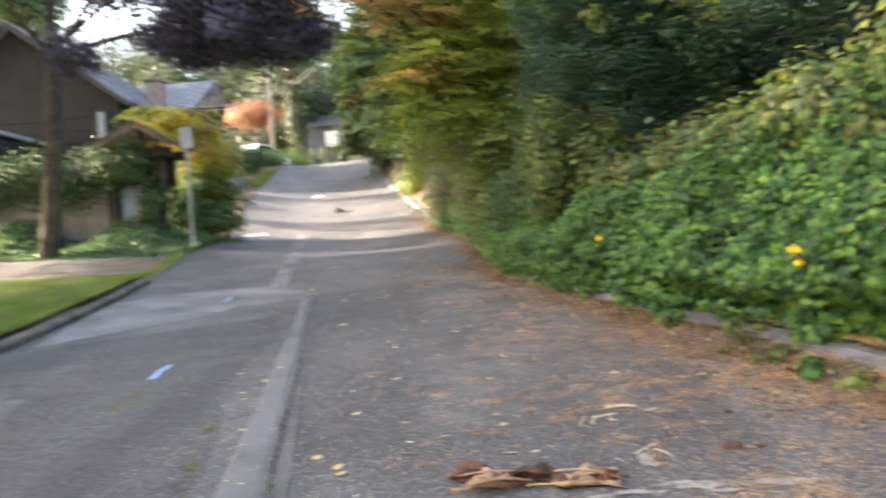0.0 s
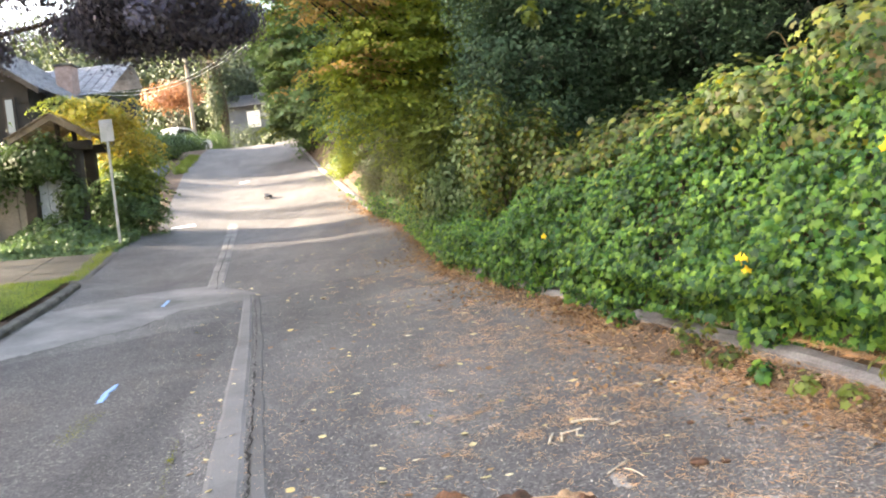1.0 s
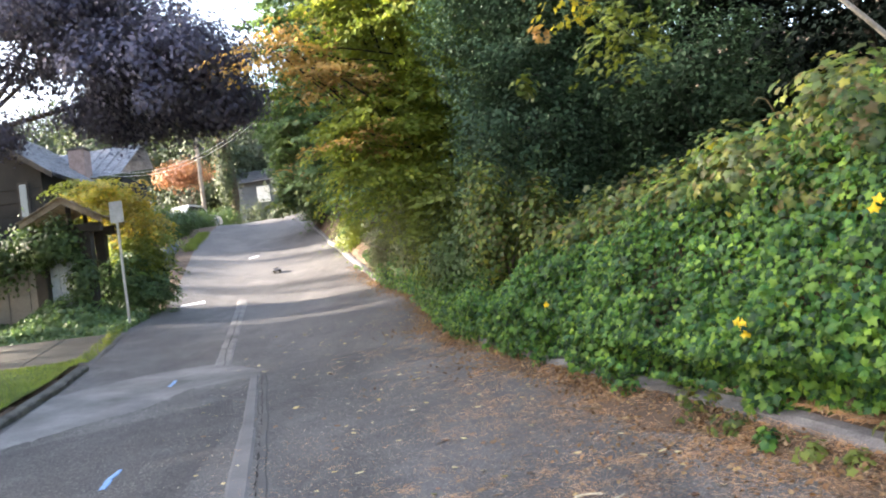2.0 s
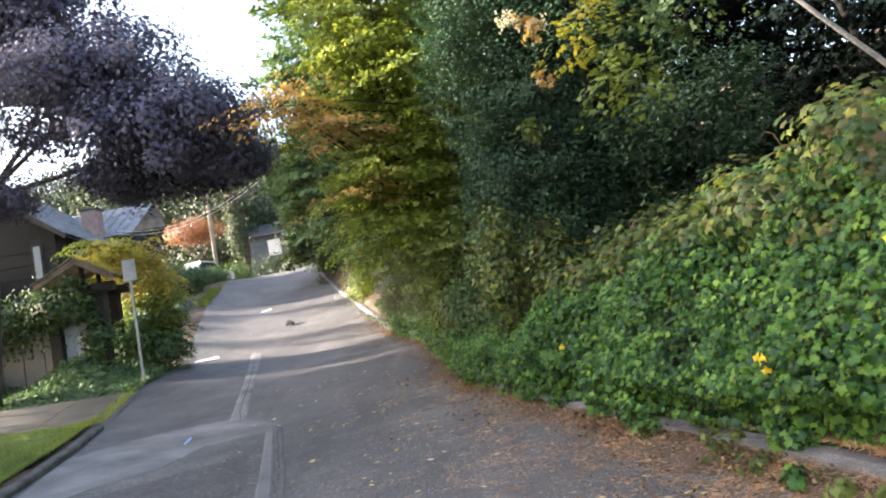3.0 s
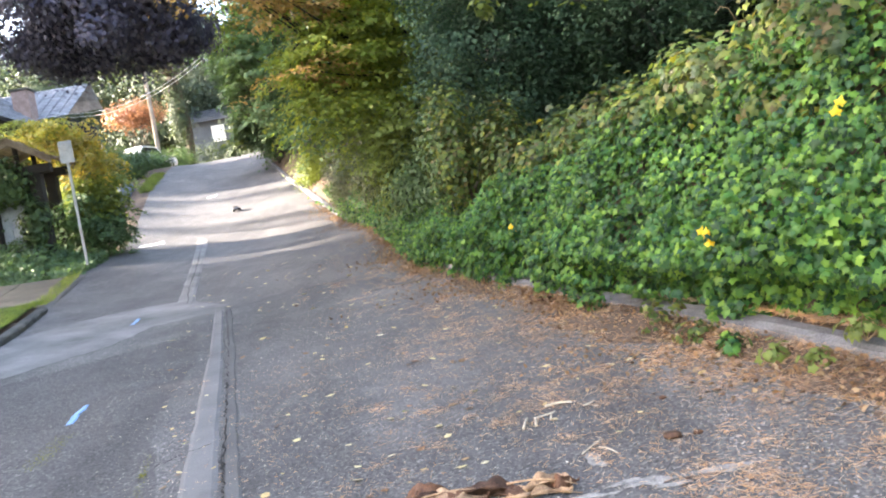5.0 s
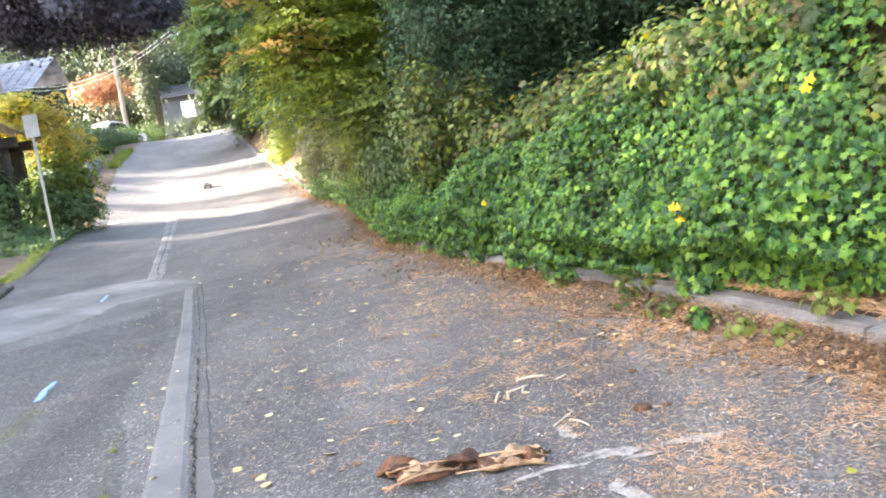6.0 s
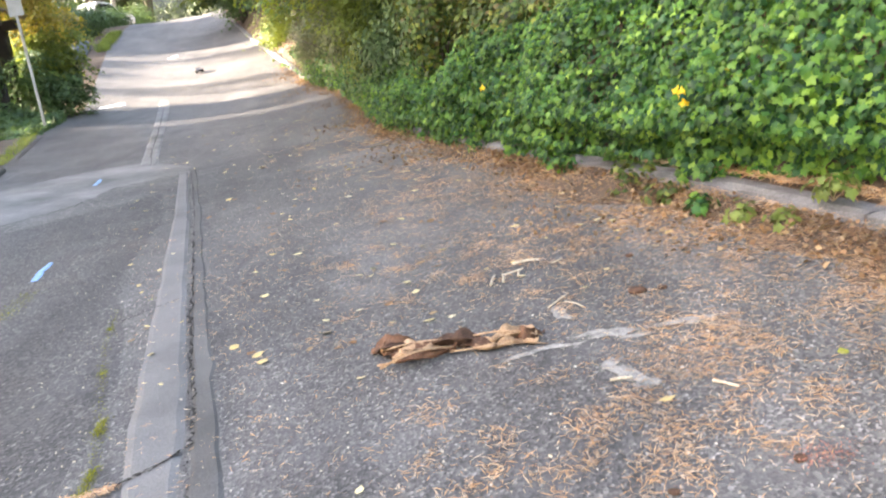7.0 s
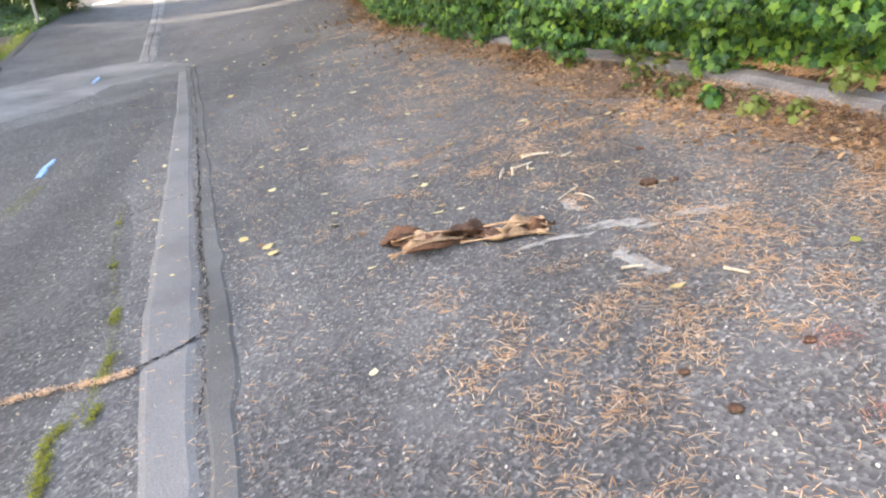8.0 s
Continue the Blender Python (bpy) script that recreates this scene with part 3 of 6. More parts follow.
def shrub(name, label, base, crowns, leaf, stems=8, category="shrub"):
    return tree(name, label, base, (base[0], base[1], base[2] + 0.25), 0.05, crowns, leaf, stems, BARK, category)


# the ivy bank: leaves laid over the steep face
def bank_points(n, y0, y1, o0, o1, r=rng):
    y = y0 + (y1 - y0) * r.random(n)
    o = o0 + (o1 - o0) * r.random(n)
    x = kerb_x(y) + 0.14 + o
    e = 0.05
    gx_ = (land_z(x + e, y) - land_z(x - e, y)) / (2 * e)
    gy_ = (land_z(x, y + e) - land_z(x, y - e)) / (2 * e)
    nrm = unit(np.stack([-gx_, -gy_, np.ones(n)], 1))
    return np.stack([x, y, land_z(x, y)], 1), nrm


def ragged(p, a=0.9):
    return np.sin(p[:, 1] * 2.3 + p[:, 2] * 1.7) * np.cos(p[:, 1] * 1.1 - p[:, 2] * 2.9 + 1) * a



FOOT_Y, FOOT_O = [-5, 2, 3.6, 5.0, 60], [0.5, 0.4, 0.22, 0.08, 0.08]
ivy = thing("ivy_bank", "dense green ivy covering the steep roadside bank", "ivy", kind="stuff")
for count, y0, y1, o1, lo, hi in ((66000, -1.5, 5.5, 1.9, 0.03, 0.058), (62000, 5.0, 13.0, 1.5, 0.03, 0.056), (18000, 12.0, 24.0, 1.0, 0.05, 0.08)):
    p, nrm = bank_points(count, y0, y1, 0.03, o1)
    o = p[:, 0] - kerb_x(p[:, 1]) - 0.14
    foot = np.interp(p[:, 1], FOOT_Y, FOOT_O)
    edge = foot - 0.06 + 0.14 * np.sin(p[:, 1] * 3.1) * np.sin(p[:, 1] * 7.7 + 1) * rng.random(len(p))
    brow = 0.7 + 0.14 * np.sin(p[:, 1] * 1.7) + 0.1 * np.sin(p[:, 1] * 4.3 + 1)
    keep = (o > edge) & (rng.random(len(p)) > 0.5 * (ragged(p) < -0.62)) & (rng.random(len(p)) > 0.85 * np.clip((o - brow) / 0.25, 0, 1))
    p, nrm = p[keep], nrm[keep]
    lift = 0.02 + 0.26 * rng.random(len(p)) + 0.16 * (1 + ragged(p)) + 0.07 * np.sin(p[:, 1] * 9 + p[:, 2] * 3) * np.sin(p[:, 2] * 11)
    p = p + nrm * lift[:, None]
    face = nrm + 0.6 * rng.normal(size=p.shape) + np.array([-0.4, -0.3, 0.3])
    part("leaves", leaf_mesh("leaves", p, face, lo + (hi - lo) * rng.random(len(p)) ** 1.3, IVY, L_IVY, (0, -0.1, -1)), ivy)

# the fringe that hangs over the kerb, in hanks with gaps
n = 24000
y = 4.3 + 17.0 * rng.random(n) ** 1.15
hank = 0.5 + 0.5 * np.sin(y * 2.9 + 0.6) * np.sin(y * 6.1) + 0.5 * np.clip((y - 5.6) / 2.5, -0.4, 1)
keep = rng.random(n) < np.clip(hank + 0.15, 0.04, 1)
y, hank = y[keep], hank[keep]
n = len(y)
x = kerb_x(y) + 0.22 - (0.06 + 0.26 * np.clip(hank, 0, 1)) * rng.random(n)
z = road_z(kerb_x(y), y) + 0.03 + 0.5 * rng.random(n) * np.clip(0.45 + hank, 0.2, 1)
p = np.stack([x, y, z], 1)
face = np.array([-0.9, -0.35, 0.4]) + 0.5 * rng.normal(size=p.shape)
part("fringe", leaf_mesh("fringe", p, face, 0.032 + 0.036 * rng.random(n), IVY, L_IVY, (0, 0, -1)), ivy)

# ivy hanging down onto the verge behind the kerb
n = 9000
y = 1.2 + 3.9 * rng.random(n)
drop = np.interp(y, FOOT_Y, FOOT_O)
h = rng.random(n)
x = kerb_x(y) + 0.14 + drop - 0.1 + 0.2 * h + 0.05 * np.sin(y * 5.3) + 0.03 * rng.normal(size=n)
p = np.stack([x, y, land_z(x, y) + 0.05 + 0.06 * np.sin(y * 4.1) * np.sin(y * 9.7) + 0.3 * h], 1)
keep = rng.random(n) < 0.75 + 0.4 * np.sin(y * 6.3)
part("skirt", leaf_mesh("skirt", p[keep], (np.array([-0.85, -0.4, 0.35]) + 0.5 * rng.normal(size=p.shape))[keep], (0.03 + 0.028 * rng.random(n))[keep], IVY, L_IVY, (0, 0, -1)), ivy)

# bare stems that show between the leaves
s = Solid()
for k in range(90):
    y = 2.0 + 9 * rng.random()
    q, nq = bank_points(1, y, y + 0.01, 0.1, 1.0)
    a = q[0] + nq[0] * 0.12
    b = a + np.array([0.15 * rng.normal() - 0.05, 0.25 * rng.normal(), -0.35 - 0.3 * rng.random()])
    b[2] = max(b[2], on_land(b[0], b[1]) + 0.04)
    s.tube(limb_points(a, b, 0.12, 5), [0.006, 0.006, 0.005, 0.004, 0.003], 5)
part("stems", s.mesh("stems", DRY_STEM, True), ivy, "thin dry brown stems")

bramble = thing("bramble", "pale yellow-green bramble and vine leaves over the bank top", "bramble", kind="stuff")
p, nrm = bank_points(52000, 1.5, 14.0, 0.45, 3.0)
high = ragged(p, 1.0)
p = p + nrm * (0.06 + 0.2 * rng.random((len(p), 1)) ** 1.5 + 0.14 * (1 + high)[:, None])
keep = rng.random(len(p)) < np.clip(0.1 + 1.6 * (p[:, 0] - kerb_x(p[:, 1]) - 0.7) + 0.4 * high, 0.0, 1)
p, nrm = p[keep], nrm[keep]
part("leaves", leaf_mesh("leaves", p, nrm + 0.7 * rng.normal(size=p.shape) + np.array([-0.3, -0.3, 0.2]), 0.038 + 0.045 * rng.random(len(p)), IVY, L_BRAMBLE, (-0.3, -0.2, -0.8)), bramble)
# tufts and shoots that break the line of the bank top
tp, tn = [], []
for k in range(46):
    y = 2.6 + 9.5 * rng.random()
    q, nq = bank_points(1, y, y + 0.01, 0.7, 1.5)
    r_ = 0.1 + 0.2 * rng.random()
    m_ = q[0] + nq[0] * (0.22 + 0.22 * rng.random()) + np.array([-0.05, 0, 0.06])
    c_, p_, n_ = clumps(m_, (r_, r_ * 1.4, r_), 12, 18, 0.07, 0.2)
    tp.append(p_)
    tn.append(n_)
tp, tn = np.concatenate(tp), np.concatenate(tn)
part("shoots", leaf_mesh("shoots", tp, tn + np.array([-0.3, -0.4, 0.2]), 0.035 + 0.038 * rng.random(len(tp)), IVY, L_BRAMBLE, (-0.2, -0.2, -0.8)), bramble)
s = Solid()
for k in range(60):
    y = 3.5 + 8 * rng.random()
    q, nq = bank_points(1, y, y + 0.01, 0.9, 2.2)
    a = q[0]
    b = a + np.array([-0.35 * rng.random() - 0.1, 0.5 * rng.normal(), 0.25 + 0.35 * rng.random()])
    s.tube(limb_points(a, b, 0.2, 6), np.linspace(0.006, 0.002, 6), 5)
part("canes", s.mesh("canes", DRY_STEM, True), bramble, "arching brown bramble canes")


# ---------------- right-hand side, from near to far ----------------
def T(x, y, dz=0.0):
    return (x, y, on_land(x, y) + dz)


def crown(x, y, z, rx, ry, rz, count, per, spread, size, mat, shell=0.5):
    return ((x, y, z), (rx, ry, rz), count, per, spread, size, shell, mat)


HOLLY = (0.36, 0.3, -0.7)
tree("holly_tree", "tall dark green glossy holly behind the bank", T(2.4, 10.6), (2.4, 10.7, 3.6), 0.12,
     [crown(1.9, 10.2, 3.3, 1.25, 1.1, 1.7, 640, 80, HOLLY, 0.046, L_DARK, 0.35),
      crown(2.5, 10.4, 5.6, 1.7, 1.3, 2.1, 760, 80, HOLLY, 0.048, L_DARK, 0.35),
      crown(1.3, 10.5, 5.2, 0.8, 0.8, 1.8, 320, 80, HOLLY, 0.046, L_DARK, 0.3),
      crown(3.5, 9.2, 3.0, 1.1, 1.1, 1.2, 360, 80, HOLLY, 0.046, L_DARK, 0.35),
      crown(2.6, 11.4, 8.2, 2.2, 1.8, 2.0, 380, 50, HOLLY, 0.08, L_DARK, 0.4)], OVAL, 7, DARK_BARK)
evergreen = tree("dark_evergreen", "evergreen on top of the bank, leaves near-black to stand for deep shade", T(6.4, 8.2), (6.4, 8.3, 4.6), 0.16,
     [crown(6.0, 8.0, 4.2, 2.3, 2.1, 2.6, 420, 60, (0.6, 0.3, 0.3), 0.08, L_SHADED_EVERGREEN, 0.3),
      crown(6.4, 8.4, 7.6, 2.2, 2.1, 2.4, 300, 50, (0.6, 0.3, 0.3), 0.09, L_SHADED_EVERGREEN, 0.3)], OVAL, 10, DARK_BARK)
# the crown at z 9.2 is out of view, added to darken the bank top
tree("overhanging_evergreen", "evergreen boughs hanging above the bank, deep shade put into their colour", T(6.6, 5.4), (6.3, 5.5, 6.6), 0.15,
     [crown(4.2, 6.4, 6.5, 2.6, 2.9, 1.2, 560, 90, (0.7, 0.3, 0.35), 0.06, L_SHADED_EVERGREEN, 0.1),
      crown(5.2, 5.6, 9.2, 4.4, 4.6, 1.3, 700, 60, (0.8, 0.4, 0.3), 0.12, L_SHADED_EVERGREEN, 0.05),
      crown(4.8, 5.8, 4.0, 1.1, 2.0, 1.5, 380, 90, (0.5, 0.3, 0.3), 0.05, L_SHADED_EVERGREEN, 0.2)], OVAL, 5, DARK_BARK)
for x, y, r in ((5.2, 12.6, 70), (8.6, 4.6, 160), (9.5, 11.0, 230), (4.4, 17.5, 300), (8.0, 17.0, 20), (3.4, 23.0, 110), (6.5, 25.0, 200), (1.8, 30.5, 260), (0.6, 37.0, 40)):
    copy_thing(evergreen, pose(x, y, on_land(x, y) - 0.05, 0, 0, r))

# hanging yellow branch over the bank
HANG = (0.3, 0.16, 0.7)
tree("yellow_maple", "maple branch with yellow and orange leaves over the bank", T(4.6, 7.2), (4.0, 7.3, 5.0), 0.04,
     [crown(1.72, 7.0, 4.2, 0.22, 0.4, 0.35, 11, 15, HANG, 0.058, L_GOLDGREEN, 0.1),
      crown(1.95, 7.0, 3.75, 0.3, 0.4, 0.35, 15, 16, HANG, 0.058, L_LIME, 0.1),
      crown(2.35, 7.1, 4.15, 0.5, 0.5, 0.4, 18, 15, HANG, 0.054, L_GREEN, 0.1),
      crown(2.15, 7.0, 3.45, 0.25, 0.4, 0.25, 12, 14, HANG, 0.055, L_OLIVE, 0.1),
      crown(2.9, 7.3, 4.6, 0.6, 0.6, 0.5, 22, 16, HANG, 0.055, L_GREEN, 0.2),
      crown(1.36, 6.95, 4.12, 0.1, 0.15, 0.1, 3, 8, 0.05, 0.075, L_ORANGE, 0.2),
      crown(1.33, 6.95, 3.68, 0.08, 0.1, 0.06, 2, 7, 0.04, 0.075, L_ORANGE, 0.2),
      crown(1.28, 8.0, 3.45, 0.07, 0.1, 0.16, 6, 5, 0.04, 0.085, L_LIME, 0.2)], IVY, (1, 1, 1, 1, 1, 0, 0, 0), DARK_BARK)
seed = thing("clematis", "white fluffy clematis seed heads among the leaves", "vine", at=T(3.0, 7.6))
for hx, hy, hz_ in ((1.08, 7.0, 4.26), (1.16, 7.05, 4.32), (1.2, 7.0, 4.24), (1.42, 6.95, 4.16)):
    pp = np.array((hx, hy, hz_)) + 0.035 * rng.normal(size=(40, 3))
    tagged(part("seed_head", leaf_mesh("seed_head", pp - np.array(T(3.0, 7.6)), rng.normal(size=(40, 3)), np.full(40, 0.04), LEAF, SEED), seed), kind="stuff")
s = Solid().tube(limb_points((0, 0, 0.02), np.array((1.1, 7.0, 4.3)) - np.array(T(3.0, 7.6)), 0.15, 8), np.linspace(0.004, 0.0015, 8), 6)
part("stem", s.mesh("stem", DARK_BARK, True), seed)
s = Solid().tube([(2.45, 5.0, 3.55), (2.8, 5.0, 3.13), (3.12, 5.02, 2.79), (3.5, 5.05, 2.35), (3.7, 5.1, on_land(3.7, 5.1) - 0.05)], [0.013, 0.016, 0.019, 0.024, 0.03], 8)
thing("bare_branch", "bare grey branch rising out of the ivy", "branch", s.mesh("bare_branch", GREY_BARK, True))

FAN = (0.75, 0.42, 0.32)
tree("maple", "yellow-green maple with orange tips leaning over the road", T(1.0, 14.2), (0.6, 13.8, 4.2), 0.12,
     [crown(-0.3, 12.9, 4.2, 0.75, 0.8, 1.2, 210, 60, FAN, 0.075, L_MAPLE, 0.2),
      crown(-0.1, 13.0, 6.2, 0.9, 0.9, 1.2, 210, 60, FAN, 0.075, L_MAPLE, 0.2),
      crown(0.5, 13.2, 4.9, 0.8, 0.8, 1.5, 190, 60, FAN, 0.075, L_MAPLE, 0.2),
      crown(0.1, 13.3, 8.3, 1.3, 1.2, 1.2, 210, 60, FAN, 0.08, L_MAPLE, 0.2),
      crown(-0.4, 13.2, 7.2, 0.7, 0.8, 0.6, 90, 60, FAN, 0.08, L_LIME, 0.2),
      crown(0.25, 12.8, 3.0, 0.45, 0.8, 0.6, 90, 60, FAN, 0.07, L_OLIVE, 0.2),
      crown(0.9, 13.8, 10.3, 1.7, 1.5, 1.3, 130, 60, FAN, 0.1, L_MAPLE, 0.2),
      crown(-1.25, 12.1, 5.35, 0.5, 0.5, 0.3, 20, 50, FAN, 0.07, L_ORANGE, 0.1),
      crown(-1.75, 12.1, 5.6, 0.4, 0.5, 0.25, 18, 50, FAN, 0.07, L_ORANGE, 0.1),
      crown(-0.85, 12.2, 5.05, 0.35, 0.5, 0.2, 14, 60, FAN, 0.075, L_ORANGE, 0.1),
      crown(-0.95, 12.2, 4.05, 0.4, 0.5, 0.25, 10, 50, FAN, 0.07, L_ORANGE, 0.1)], OVAL, 5, DARK_BARK)
shrub("roadside_shrub", "mixed green shrub beside the road", T(0.75, 13.6),
      [crown(0.55, 13.2, 2.2, 0.55, 1.5, 0.9, 170, 50, 0.15, 0.06, L_OLIVE, 0.3),
       crown(0.5, 12.0, 1.9, 0.4, 0.9, 0.7, 120, 50, 0.13, 0.05, L_GREEN, 0.3)], OVAL)
shrub("roadside_shrub", "dull green shrub with dry heads beside the kerb", T(0.0, 18.6),
      [crown(-0.1, 18.6, 2.9, 0.55, 1.6, 1.1, 170, 50, 0.17, 0.065, L_DULL, 0.3),
       crown(-0.9, 21.8, 3.1, 0.5, 1.8, 0.8, 150, 50, 0.17, 0.065, L_DULL, 0.3)], OVAL)
shrub("climbing_vine", "pale green vine climbing in front of the holly", T(1.0, 9.2),
      [crown(0.85, 9.1, 2.2, 0.22, 0.35, 0.75, 90, 34, 0.1, 0.055, L_BRAMBLE, 0.1),
       crown(1.35, 8.6, 1.95, 0.25, 0.35, 0.5, 60, 34, 0.1, 0.055, L_BRAMBLE, 0.1)], OVAL, 4, "vine")
shrub("bank_thicket", "thick green undergrowth between the bank and trees", T(1.6, 11.6),
      [crown(1.3, 11.2, 2.2, 0.8, 1.6, 1.1, 220, 55, 0.17, 0.06, L_GREEN, 0.3),
       crown(1.0, 15.5, 2.8, 0.8, 1.8, 1.4, 200, 50, 0.2, 0.07, L_OLIVE, 0.3)], OVAL)
BOUGH = (1.1, 0.6, 0.35)
tree("roadside_tree", "tall green tree at the bend of the road", T(-1.6, 29.5), (-1.7, 29.3, 7.0), 0.22,
     [crown(-3.2, 28.6, 8.2, 1.2, 1.5, 2.2, 150, 70, BOUGH, 0.15, L_DEEP, 0.2),
      crown(-1.2, 27.4, 6.6, 1.3, 1.6, 2.1, 150, 70, BOUGH, 0.15, L_DEEP, 0.2),
      crown(-2.4, 28.6, 12.2, 2.2, 2.0, 2.4, 210, 70, BOUGH, 0.17, L_DEEP, 0.2),
      crown(-4.5, 28.2, 9.3, 0.3, 0.6, 1.1, 26, 50, (0.5, 0.3, 0.4), 0.13, L_OLIVE, 0.2),
      crown(-4.3, 28.0, 7.2, 0.3, 0.6, 0.9, 22, 50, (0.5, 0.3, 0.4), 0.13, L_GREEN, 0.2),
      crown(-2.0, 28.0, 16.0, 2.4, 2.2, 2.2, 170, 70, BOUGH, 0.19, L_GREEN, 0.2)], OVAL)
tree("roadside_tree", "slim tree with lime leaves near the brow", T(-4.6, 38.5), (-4.7, 38.3, 9.0), 0.18,
     [crown(-5.0, 37.6, 8.0, 1.0, 1.8, 1.6, 90, 60, BOUGH, 0.17, L_GREEN, 0.2),
      crown(-6.0, 38.0, 7.6, 0.4, 0.8, 0.9, 30, 50, (0.6, 0.4, 0.4), 0.15, L_OLIVE, 0.2),
      crown(-5.2, 38.5, 11.4, 2.0, 2.0, 2.2, 130, 60, BOUGH, 0.19, L_DEEP, 0.2)], OVAL)
shrub("low_hedge", "low sunny green hedge along the upper kerb", T(-2.2, 29.8),
      [crown(-2.4, 30.0, 4.2, 0.5, 3.6, 0.6, 160, 50, 0.22, 0.09, L_OLIVE, 0.3)], OVAL)
shrub("low_hedge", "low green hedge along the upper kerb", T(-4.9, 41.5),
      [crown(-5.0, 41.0, 7.0, 0.7, 4.6, 1.0, 160, 50, 0.25, 0.1, L_GREEN, 0.3)], OVAL)
pole2 = thing("utility_pole", "slim grey pole among the roadside trees", "pole", at=T(-2.75, 31.0))
part("shaft", Solid().tube([(0, 0, -0.3), (0.02, 0, 5), (0.05, 0, 11)], [0.1, 0.09, 0.07], 10).mesh("shaft", WOOD_POLE, True), pole2)

cable = thing("overhead_cable", "pale twisted overhead cable from pole to house", "cable")
for dz in (0.0, 0.16):
    pts = [(-2.75 - 1.175 * k, 31.0 + 0.7 * k, 12.0 - dz - 0.73 * 1.175 * k + 0.0462 * (1.175 * k) ** 2) for k in range(11)]
    part("strand", Solid().tube(pts, [0.01] * 11, 6).mesh("strand", SIGN_GREY, True), cable)

# ---------------- left-hand side ----------------
# the last four crowns are out of view, added to shade road, lawn and bank
tree("purple_plum_tree", "large purple-leaved tree over the lawn, with unseen crowns added for shade", T(-9.5, 16.9), (-9.05, 16.8, 6.3), 0.22,
     [crown(-3.9, 14.0, 6.0, 1.5, 1.9, 0.8, 420, 90, 0.16, 0.08, L_HAZY_PURPLE, 0.05),
      crown(-5.5, 14.4, 7.3, 1.7, 2.2, 1.0, 340, 90, 0.18, 0.08, L_HAZY_PURPLE, 0.05),
      crown(-5.2, 14.6, 5.75, 0.9, 1.0, 0.42, 110, 90, 0.15, 0.075, L_HAZY_PURPLE, 0.05),
      crown(-3.2, 14.2, 5.5, 0.55, 0.8, 0.32, 80, 90, 0.13, 0.075, L_HAZY_PURPLE, 0.05),
      crown(-7.3, 15.0, 8.6, 1.2, 1.6, 0.8, 90, 90, 0.18, 0.08, L_HAZY_PURPLE, 0.1),
      crown(-7.5, 14.8, 5.75, 0.9, 0.9, 0.25, 26, 70, 0.14, 0.075, L_HAZY_PURPLE, 0.1),
      crown(-8.4, 15.4, 9.8, 2.4, 2.4, 1.2, 110, 80, 0.22, 0.09, L_HAZY_PURPLE, 0.15),
      crown(-7.0, 15.0, 9.5, 2.4, 2.4, 1.1, 170, 80, 0.22, 0.09, L_HAZY_PURPLE, 0.15),
      crown(-15.4, 15.2, 7.8, 2.8, 3.4, 3.4, 420, 60, 0.45, 0.19, L_HAZY_PURPLE, 0.05),
      crown(-12.8, 9.2, 6.2, 2.9, 3.4, 4.2, 520, 60, 0.45, 0.19, L_HAZY_PURPLE, 0.05),
      crown(-12.8, 3.8, 5.8, 2.9, 3.6, 4.4, 520, 60, 0.45, 0.19, L_HAZY_PURPLE, 0.05),
      crown(-13.0, -1.6, 5.4, 2.9, 3.4, 4.2, 420, 60, 0.45, 0.19, L_HAZY_PURPLE, 0.05)], OVAL, (1, 2, 0, 0, 1, 1, 2, 1, 0, 0, 0, 0))

# high trees beyond the wall, out of view, added so their crowns shade the upper road
for x, y, h in ((-30.4, 19.4, 17.2), (-30.0, 25.2, 17.5), (-30.6, 31.8, 18.7), (-30.0, 38.0, 19.6), (-30.4, 44.6, 20.4), (-30.0, 51.0, 21.2)):
    b = T(x, y)
    tree("garden_tree", "tall broad tree added out of view to shade the upper road", b, (x, y, b[2] + 7.0), 0.3,
         [crown(x, y, h, 2.8, 4.7, 3.6, 330, 36, 0.5, 0.3, L_GREEN, 0.1)], OVAL, 7)

# lawn, pavement
lawn = thing("lawn", "short bright green lawn behind the kerb", "lawn", kind="structure")
lx = np.linspace(0, 1, 40)
ly = np.linspace(-6, 12.25, 60)
U, Y = np.meshgrid(lx, ly)
X = left_x(Y) - 0.155 - 14.0 * U ** 1.5

lv = np.stack([X, Y, land_z(X, Y) + 0.03 + 0.01 * np.sin(X * 3) * np.cos(Y * 2.3)], -1).reshape(-1, 3)
i = np.arange(59 * 39)
a = i // 39 * 40 + i % 39
part("turf", smooth(mesh_fast("turf", lv, np.stack([a, a + 40, a + 41, a + 1], 1), GRASS_SOIL)), lawn)
n = 42000
gy = 5.5 + 6.7 * rng.random(n)
gx_ = left_x(gy) - 0.17 - 6.5 * rng.random(n) ** 1.4
gp = np.stack([gx_, gy, land_z(gx_, gy) + 0.02], 1)
v, f = leaf_arrays(gp, np.stack([rng.normal(size=n), rng.normal(size=n), 0.15 * np.ones(n)], 1), 0.035 + 0.03 * rng.random(n), BLADE, (0, 0, 1.2))
tagged(part("grass_blades", mesh_fast("grass_blades", v, f, L_GRASS), lawn), kind="stuff")

pave = thing("pavement", "grey concrete pavement slabs crossing to the gate", "pavement", kind="structure")
